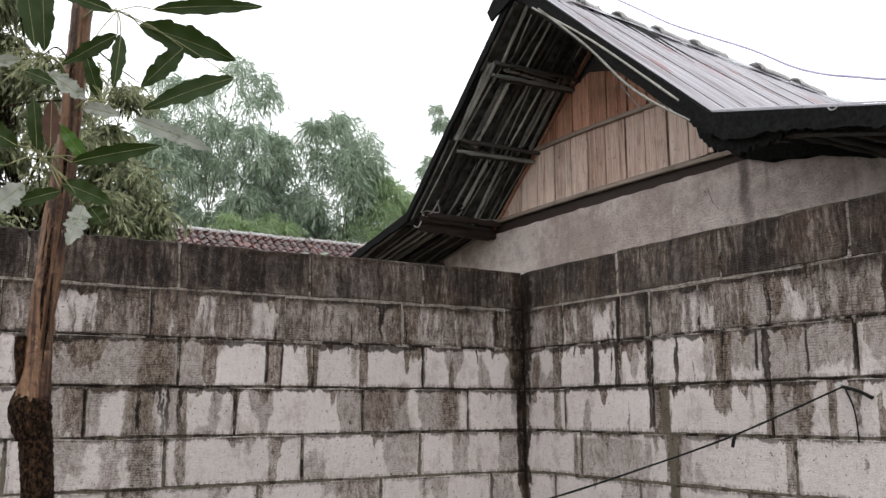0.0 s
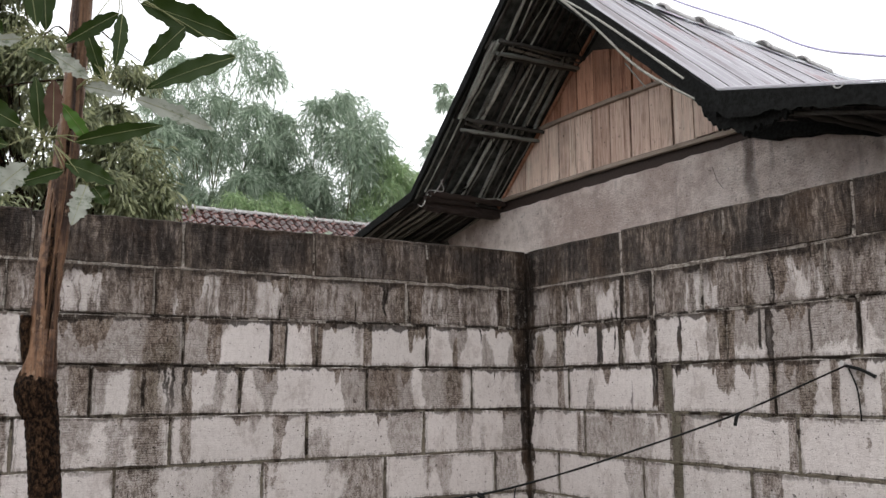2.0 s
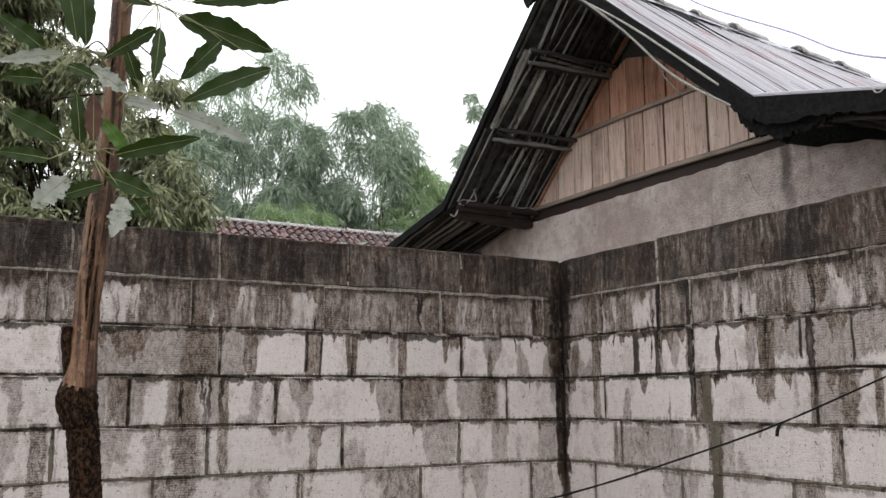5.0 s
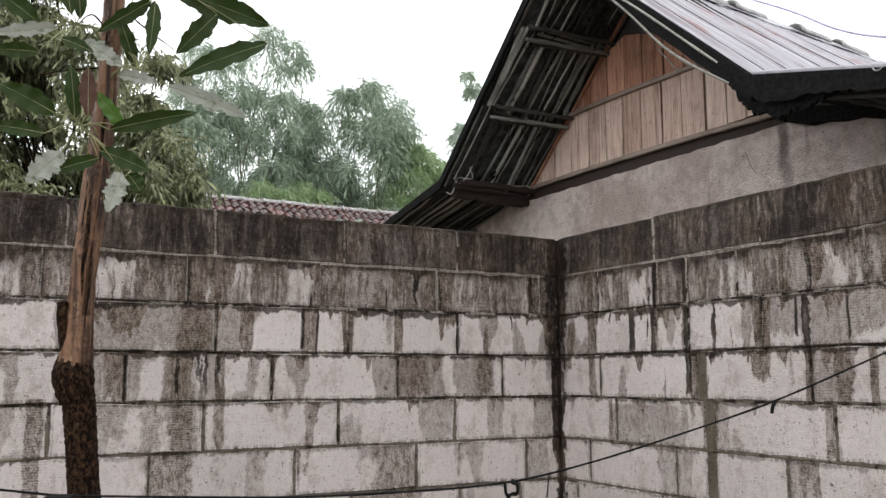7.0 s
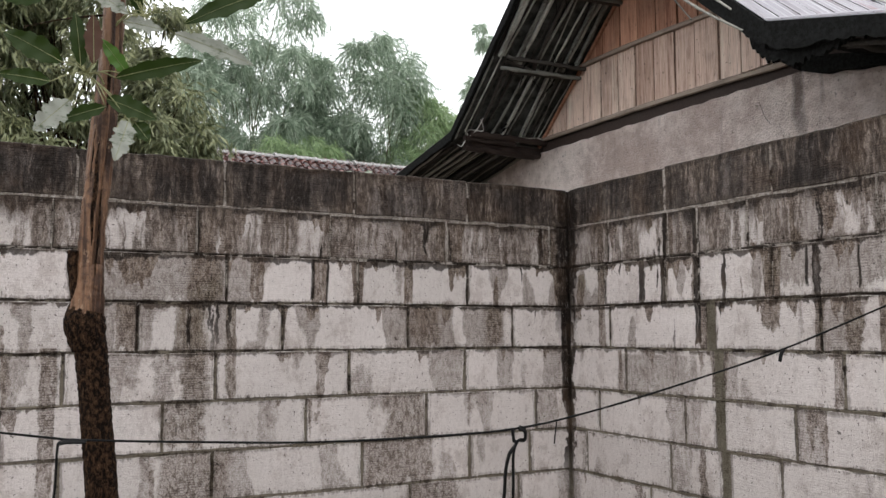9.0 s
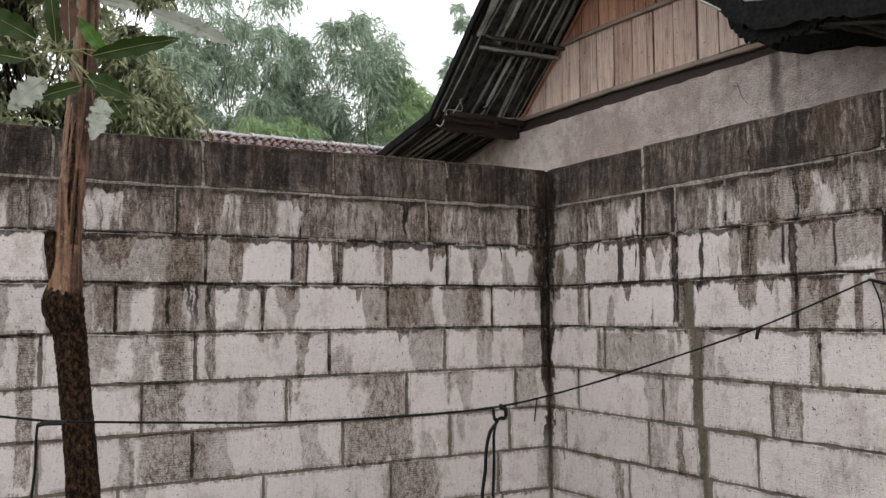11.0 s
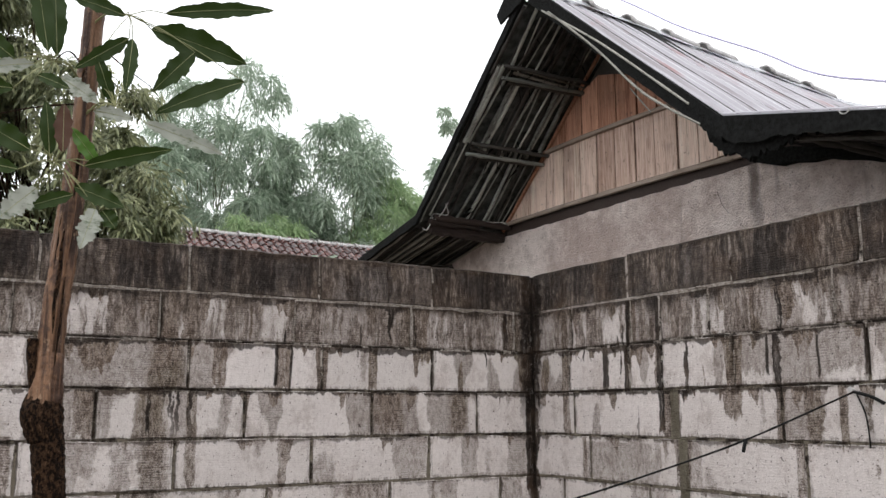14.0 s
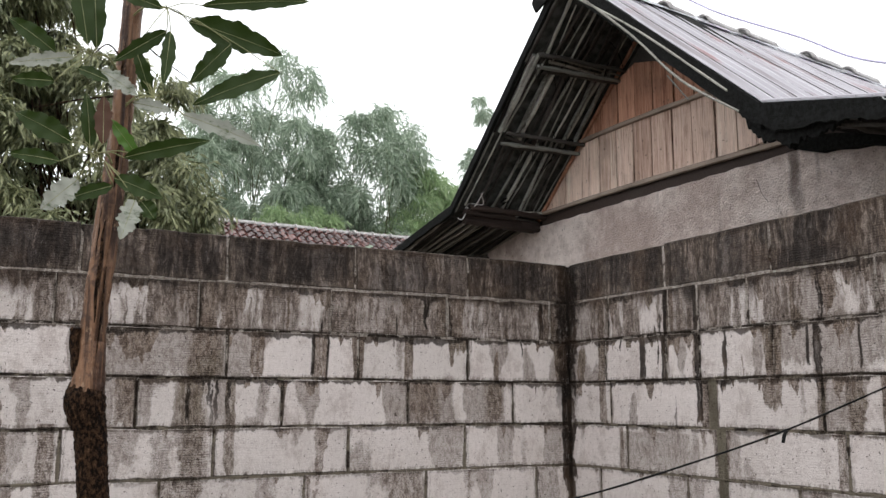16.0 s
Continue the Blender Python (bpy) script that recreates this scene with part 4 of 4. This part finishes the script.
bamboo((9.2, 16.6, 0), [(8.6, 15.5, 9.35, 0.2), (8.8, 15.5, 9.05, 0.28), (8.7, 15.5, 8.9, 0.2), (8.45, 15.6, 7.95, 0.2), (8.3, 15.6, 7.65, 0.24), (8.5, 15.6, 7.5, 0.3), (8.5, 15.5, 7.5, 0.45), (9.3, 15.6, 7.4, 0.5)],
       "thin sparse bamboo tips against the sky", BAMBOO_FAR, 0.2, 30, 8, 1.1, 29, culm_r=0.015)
bamboo((7.6, 16.3, 0), heap(34, (7.6, 16.0, 5.2), (1.7, 0.7, 2.6), lambda z: 1.0 - 0.5 * z, 4, 0.5),
       "low bright green bamboo clump beside the tiled roof", BAMBOO_FRESH, 0.22, 44, 9, 1.2, 23)
bamboo((3.7, 15.9, 0), heap(12, (4.0, 15.9, 5.4), (1.0, 0.3, 0.7), lambda z: 1.0, 6, 0.45),
       "fresh green young bamboo under the taller clump", BAMBOO_FRESH, 0.24, 34, 8, 0.9, 26, culm_r=0.02)
bamboo((-1.7, 5.4, 0), heap(150, (-2.05, 5.2, 2.3), (1.36, 0.8, 2.5), lambda z: 1.0 - 0.45 * max(0, z - 0.5), 5, 0.33) + heap(85, (-2.72, 5.3, 4.1), (0.72, 0.5, 2.3), lambda z: 1.0 - 0.2 * z, 15, 0.3),
       "dense olive-green tree with narrow drooping leaves", TREE_NEAR, 0.105, 36, 10, 0.8, 24, culm_r=0.022, category="tree")

def leaf_bm(base, tip, width, face, rng, curl=0.1, jag=0.0):
    """A lance-shaped leaf blade with a folded midrib and a wavy edge."""
    b, t = Vector(base), Vector(tip)
    d = t - b
    L = d.length
    d.normalize()
    side = d.cross(face).normalized()
    nrm = side.cross(d)
    bm = bmesh.new()
    rows, n = [], 28
    ph = rng.uniform(0, 6)
    for i in range(n + 1):
        s = i / n
        w = width / 2 * (math.sin(math.pi * min(1, s ** 0.85)) ** 0.75 if 0 < s < 1 else 0.0) + 0.0008
        c = b + d * L * s + nrm * curl * L * (s - s * s) + Vector((0, 0, -0.05 * L * s * s))
        row = []
        for k in (-1, -0.5, 0, 0.5, 1):
            wave = 0.06 * width * math.sin(s * 19 + ph + k) * abs(k)
            bite = (0.09 + jag) * math.sin(s * 26 + ph * k) + (0.06 + jag) * math.sin(s * 61 + ph * 3 * k)
            row.append(bm.verts.new(c + side * w * k * (1 + bite * abs(k)) + nrm * (abs(k) * w * 0.22 + wave * (1 + 6 * jag))))
        rows.append(row)
    for r0, r1 in zip(rows, rows[1:]):
        for k in range(4):
            bm.faces.new((r0[k], r0[k + 1], r1[k + 1], r1[k]))
    return bm


# ---- shrub behind the wall ----
shrub = thing("shrub", (-0.96, 0.5, 0), "small pale green shrub peeping over the block wall", "shrub")
part("stem", tube(between([(-0.95, 0.5, -0.05), (-0.98, 0.5, 1.2), (-0.96, 0.5, 2.36)], 6), [0.012 - 0.0006 * i for i in range(13)], 8, 0.2, 20), LIMB, shrub, "", True)
rng = random.Random(23)
for i in range(9):
    a = rng.uniform(0, 2 * math.pi)
    tip = Vector((-0.965 + 0.075 * math.cos(a), 0.5 + 0.05 * math.sin(a), rng.uniform(2.365, 2.405)))
    blade = leaf_bm(Vector((-0.96, 0.5, 2.35)).lerp(tip, 0.25), tip, rng.uniform(0.03, 0.045), Vector((0, -0.5, 1)), rng, 0.35)
    part("leaf", blade, LEAF_SOFT, shrub, "", True)

# ---- the pruned tree in the yard ----
tree = thing("tree", (-2.38, -1.0, 0), "pruned young tree with a grey-brown shoot and large wet leaflets", "tree")
TY = -1.0
part("stump", tube(between([(-2.36, TY, -0.05), (-2.385, TY, 0.5), (-2.40, TY, 1.03), (-2.428, TY, 1.33), (-2.445, TY, 1.5), (-2.458, TY, 1.57)], 50), [0.063 - 0.0175 * min(1, i / 110) + 0.002 * math.sin(i * 0.031) for i in range(251)], 40, 0.09, 85), BARK, tree, "dark rough wet bark", True)
part("collar", tube(between([(-2.454, TY, 1.51), (-2.459, TY, 1.545), (-2.466, TY, 1.585), (-2.466, TY, 1.615), (-2.462, TY, 1.64)], 4), [0.044, 0.045, 0.047, 0.049, 0.051, 0.053, 0.055, 0.056, 0.056, 0.056, 0.055, 0.054, 0.052, 0.050, 0.047, 0.044, 0.040], 40, 0.13, 60), BARK, tree, "swollen dark pruning collar", True)
part("flare", tube(between([(-2.462, TY, 1.61), (-2.461, TY, 1.65), (-2.458, TY, 1.70), (-2.457, TY, 1.76)], 4), [0.051, 0.0505, 0.05, 0.049, 0.048, 0.047, 0.046, 0.045, 0.044, 0.043, 0.042, 0.041, 0.038], 32, 0.10, 40, groove=0.15), SHOOT, tree, "brown flared foot of the shoot", True)
for dx, dz0, dz1, r in ((-0.004, 1.80, 2.13, 0.0075), (0.016, 1.72, 1.98, 0.004), (-0.02, 2.0, 2.2, 0.004), (0.004, 2.2, 2.42, 0.006), (-0.008, 2.5, 2.72, 0.005)):
    pts = []
    for i in range(12):
        z = dz0 + (dz1 - dz0) * i / 11
        cx = float(np.interp(z, (1.62, 1.967, 2.14, 2.315, 2.494, 2.86), (-2.459, -2.446, -2.434, -2.421, -2.414, -2.40)))
        rr = 0.0395 - 0.009 * min(1, (z - 1.62) / 1.0)
        x = dx + 0.006 * noise.noise(Vector((z * 9, dx * 50, 0)))
        ang = x / rr - 0.12
        pts.append((cx + rr * math.sin(ang), TY - rr * math.cos(ang), z))
    part("split", tube(pts, [r * (0.25 + math.sin(math.pi * i / 11)) for i in range(12)], 6, 0.4, 60, flat=0.7), BARK, tree, "dark split in the bark", True)
part("shoot", tube(between([(-2.459, TY, 1.62), (-2.456, TY, 1.8), (-2.446, TY, 1.967), (-2.434, TY, 2.14), (-2.421, TY, 2.315), (-2.414, TY, 2.494), (-2.406, TY, 2.678), (-2.40, TY, 2.86), (-2.39, TY, 3.2)], 8), [0.041 - 0.009 * min(1, i / 50) - 0.012 * max(0, 1 - i / 4) for i in range(65)], 32, 0.14, 30, groove=0.38), SHOOT, tree, "reddish brown split shoot", True)
part("stub", tube(between([(-2.485, TY - 0.01, 1.63), (-2.502, TY - 0.012, 1.72), (-2.506, TY - 0.012, 1.785), (-2.507, TY - 0.013, 1.80)], 4), [0.019, 0.018, 0.017, 0.016, 0.015, 0.0145, 0.014, 0.014, 0.0145, 0.016, 0.017, 0.015, 0.010], 14, 0.5, 70), BARK, tree, "broken side stub", True)


# leaflets in the plane of the crown: base x, z, tip x, z, width, pale underside
CLUSTERS = {
    (-2.315, 2.793): [(-2.33, 2.78, -2.49, 2.83, 0.040, 0), (-2.21, 2.82, -1.85, 2.94, 0.046, 0), (-2.25, 2.76, -1.95, 2.71, 0.081, 0),
                      (-2.31, 2.72, -2.46, 2.60, 0.043, 0), (-2.30, 2.72, -2.32, 2.54, 0.040, 0), (-2.12, 2.70, -2.24, 2.56, 0.056, 0),
                      (-1.96, 2.63, -2.22, 2.51, 0.059, 0), (-2.40, 2.64, -2.34, 2.51, 0.040, 0)],
    (-2.52, 2.602): [(-2.54, 2.61, -2.59, 2.89, 0.053, 0), (-2.51, 2.62, -2.53, 2.91, 0.053, 0), (-2.50, 2.55, -2.39, 2.49, 0.046, 1),
                     (-2.57, 2.58, -2.74, 2.54, 0.034, 1), (-2.62, 2.59, -2.75, 2.67, 0.053, 0), (-2.56, 2.54, -2.48, 2.50, 0.031, 0),
                     (-2.62, 2.49, -2.73, 2.49, 0.040, 0)],
    (-2.493, 2.302): [(-2.56, 2.33, -2.71, 2.42, 0.062, 0), (-2.59, 2.26, -2.72, 2.28, 0.040, 0), (-2.42, 2.29, -2.18, 2.38, 0.046, 0),
                      (-2.51, 2.32, -2.53, 2.49, 0.043, 0), (-2.48, 2.32, -2.48, 2.49, 0.043, 3), (-2.38, 2.31, -2.46, 2.41, 0.037, 2),
                      (-2.54, 2.21, -2.63, 2.12, 0.059, 1), (-2.44, 2.21, -2.57, 2.16, 0.037, 0), (-2.44, 2.23, -2.30, 2.19, 0.053, 0),
                      (-2.38, 2.17, -2.42, 2.05, 0.053, 1), (-2.36, 2.17, -2.32, 2.12, 0.046, 0)],
    (-2.34, 2.498): [(-2.25, 2.46, -2.00, 2.41, 0.046, 1), (-2.40, 2.47, -2.29, 2.46, 0.037, 1)],
}
rng = random.Random(17)
for (nx, nz), blades in CLUSTERS.items():
    node = Vector((nx, TY - 0.10, nz))
    part("petiole", tube(between([(-2.42, TY, nz - 0.03), ((nx - 2.42) / 2, TY - 0.06, nz + 0.012), node], 4), 0.0034, 6), LIMB, tree, "", True)
    for bx, bz, tx, tz, w, pale in blades:
        y0 = TY - 0.12 + rng.uniform(-0.03, 0.03)
        y1 = y0 + rng.uniform(-0.06, 0.06)
        base = Vector((bx, y0, bz))
        mid = node.lerp(base, 0.5) + Vector((0, -0.01, 0.008))
        part("petiole", tube(between([node, mid, base], 3), 0.0017, 5), LIMB, tree, "", True)
        facing = Vector((rng.uniform(-0.25, 0.25), -1, rng.uniform(-0.35, 0.15)))
        mat = (LEAF_DARK, LEAF_PALE, LEAF_FRESH, LEAF_BROWN)[pale]
        state = rng.getstate()
        blade = part("leaf", leaf_bm(base, (tx, y1, tz), w * 1.1, facing, rng, 0.1, 0.07 if pale == 1 else 0.0), mat, tree, ("", "pale grey wet leaf underside", "fresh light green leaf", "withered red-brown leaf")[pale], True)
        rng.setstate(state)
        rib = leaf_bm(base, (tx, y1, tz), w * 1.1, facing, rng, 0.1, 0.07 if pale == 1 else 0.0)
        rib.verts.ensure_lookup_table()
        spine = [rib.verts[5 * i + 2].co + facing.normalized() * 0.0006 for i in range(29)]
        rib.free()
        part("midrib", tube(spine, [0.0011 - 0.000025 * i for i in range(29)], 5), LIMB, blade, "", True)

# thin flower stalks round the leaf nodes, and bare twigs
for nx, nz, count in ((-2.52, 2.602, 9), (-2.34, 2.498, 14), (-2.493, 2.302, 8)):
    for i in range(count):
        a = rng.uniform(0, 2 * math.pi)
        L = rng.uniform(0.03, 0.085)
        base = Vector((nx, TY - 0.10, nz))
        tip = base + Vector((math.cos(a) * L, rng.uniform(-0.03, 0.03), math.sin(a) * L))
        part("stalk", tube(between([base, base.lerp(tip, 0.5) + Vector((0, 0, 0.008)), tip], 3), [0.0014] * 6 + [0.0026], 5), LIMB, tree)
for pts in (((-2.42, TY, 2.52), (-2.54, TY - 0.03, 2.48), (-2.66, TY - 0.05, 2.43)), ((-2.40, TY, 2.74), (-2.33, TY - 0.04, 2.66), (-2.23, TY - 0.06, 2.59)), ((-2.41, TY, 2.62), (-2.47, TY - 0.05, 2.66), (-2.52, TY - 0.10, 2.60))):
    part("twig", tube(between(pts, 5), [0.0035 - 0.0002 * i for i in range(11)], 6, 0.3, 40), BARK, tree)

tree.location.x += 0.012

# ---- strap line across the yard ----
line = thing("strap_line", (0, -1.855, 1.655), "black rubber line from a wall nail past the tree", "rope")
part("line", tube(between([(-0.006, -1.855, 1.655), (-0.415, -1.74, 1.50), (-0.753, -1.646, 1.397), (-1.052, -1.562, 1.316), (-1.292, -1.496, 1.269), (-1.57, -1.419, 1.252), (-1.887, -1.33, 1.247), (-2.187, -1.247, 1.257), (-2.469, -1.169, 1.271), (-2.604, -1.131, 1.287), (-3.4, -0.9, 1.40)], 8), 0.0037, 6, 0.25, 30), ROPE, line, "", True)


def strap(points, w, label=""):
    part("strap_end", tube(between(points, 6), w, 6, 0.2, 40, flat=0.35), ROPE, line, label, True)


strap([(-1.30, -1.497, 1.268), (-1.298, -1.50, 1.235), (-1.288, -1.50, 1.228), (-1.315, -1.50, 1.195), (-1.327, -1.497, 1.14), (-1.327, -1.49, 1.08), (-1.337, -1.488, 1.01), (-1.34, -1.488, 0.93)], 0.0115, "hanging strap tail")
strap([(-1.28, -1.50, 1.272), (-1.262, -1.505, 1.262), (-1.263, -1.505, 1.236), (-1.285, -1.502, 1.233), (-1.298, -1.496, 1.19), (-1.298, -1.494, 1.10), (-1.303, -1.494, 1.0), (-1.305, -1.494, 0.9)], 0.0115, "hanging strap tail")
strap([(-1.165, -1.533, 1.287), (-1.17, -1.534, 1.262), (-1.174, -1.532, 1.222)], 0.006)
strap([(-2.46, -1.18, 1.268), (-2.52, -1.165, 1.266), (-2.53, -1.158, 1.245), (-2.532, -1.155, 1.15), (-2.54, -1.152, 1.05), (-2.542, -1.152, 0.9)], 0.009, "hanging strap tail")
strap([(-0.415, -1.742, 1.50), (-0.43, -1.745, 1.485), (-0.437, -1.743, 1.46)], 0.006)
strap([(-0.01, -1.86, 1.655), (-0.014, -1.92, 1.64), (-0.012, -1.97, 1.615)], 0.007)
strap([(-0.01, -1.87, 1.645), (-0.016, -1.90, 1.58), (-0.012, -1.905, 1.50), (-0.012, -1.905, 1.47)], 0.007)
nail = thing("nail", (0.0, -1.855, 1.66), "rusty nail in the wall with the line tied on", "nail")
part("shank", tube([(0.03, -1.855, 1.66), (-0.022, -1.855, 1.664)], 0.004, 8), WIRE, nail)
part("head", tube([(-0.022, -1.855, 1.664), (-0.025, -1.855, 1.664)], 0.009, 10), WIRE, nail)

drop_bm = bmesh.new()
bmesh.ops.create_icosphere(drop_bm, subdivisions=1, radius=0.0032)
drop_mesh = bpy.data.meshes.new("drop")
drop_bm.to_mesh(drop_mesh)
drop_bm.free()
drop_mesh.materials.append(WATER)
rng = random.Random(31)
for x in (-2.30, -2.24, -2.19, -2.08, -2.01, -1.93, -1.81, -1.62, -1.45, -1.20, -0.9, -0.6):
    z = float(np.interp(x, (-2.469, -2.187, -1.887, -1.57, -1.292, -1.052, -0.753, -0.415), (1.271, 1.257, 1.247, 1.252, 1.269, 1.316, 1.397, 1.50)))
    ob = new("drop", drop_mesh)
    ob.parent = line
    ob.location = Vector((x, -1.855 - 0.2785 * x, z - 0.0068)) - line.location
# added black strip for the eave shade at the wall head, and the seams of the zinc sheets
part("eave_shade_strip", prism([(-0.60, 2.955), (-0.95, 2.90), (-2.78, roof_z(-2.78) - 0.05), (-2.78, roof_z(-2.78) - 0.12)] + [(y, roof_z(y) - 0.108 - 0.02 * noise.noise(Vector((y * 9, 4, 0)))) for y in [-2.6 + 0.06 * i for i in range(24)]] + [(-1.14, 2.795), (-1.05, 2.80), (-0.95, 2.822), (-0.86, 2.826), (-0.72, 2.875)], 0, XG - 0.075, XG - 0.014), FELT_AND_SHADE, house, "black strip for the eave shade")
for x in (0.36, 0.62, 0.83, 1.12, 1.47, 1.86, 2.3, 2.8, 3.4):
    pts = [Vector((x, 0.17 + (KR[0] - 0.17) * t, RIDGE[1] - 0.14 + (KR[1] - RIDGE[1] + 0.14) * t + 0.016 - 0.075 * min(2.8, x - XO) * (1 - t))) for t in (0.0, 0.33, 0.66, 0.995)]
    part("seam", tube(pts, 0.0024, 5, 0.3, 12), DARKWOOD, house)
ring = [(XO - 0.026, -1.75 + 0.022 * math.cos(a), 2.735 - 0.018 * math.sin(a)) for a in [math.pi * i / 10 for i in range(11)]]
part("hook", tube(ring, 0.003, 5), WIRE, house, "small pale wire hook")
# hairline crack in the plaster
part("crack", tube(between([(XG - 0.013, -0.405, 2.79), (XG - 0.0132, -0.425, 2.735), (XG - 0.0132, -0.44, 2.70), (XG - 0.013, -0.475, 2.655)], 4), 0.0013, 5, 0.4, 60), FELT_AND_SHADE, house)

# ---- overhead cable ----
bm = tube(between([(6.4, 9.5, 10.4), (6.4, 6.07, 7.87), (6.4, 5.11, 7.14), (6.4, 4.43, 6.69), (6.4, 3.63, 6.18), (6.4, 3.04, 5.75), (6.4, 2.59, 5.50), (6.4, 2.04, 5.27), (6.3, 0.9, 4.75), (6.1, -0.6, 3.6), (5.96, -1.4, 2.835)], 8), 0.015, 6)
tagged(part("overhead_cable", bm, CABLE, None, smooth=True), "thin faded violet cable slung over the roof", "cable")
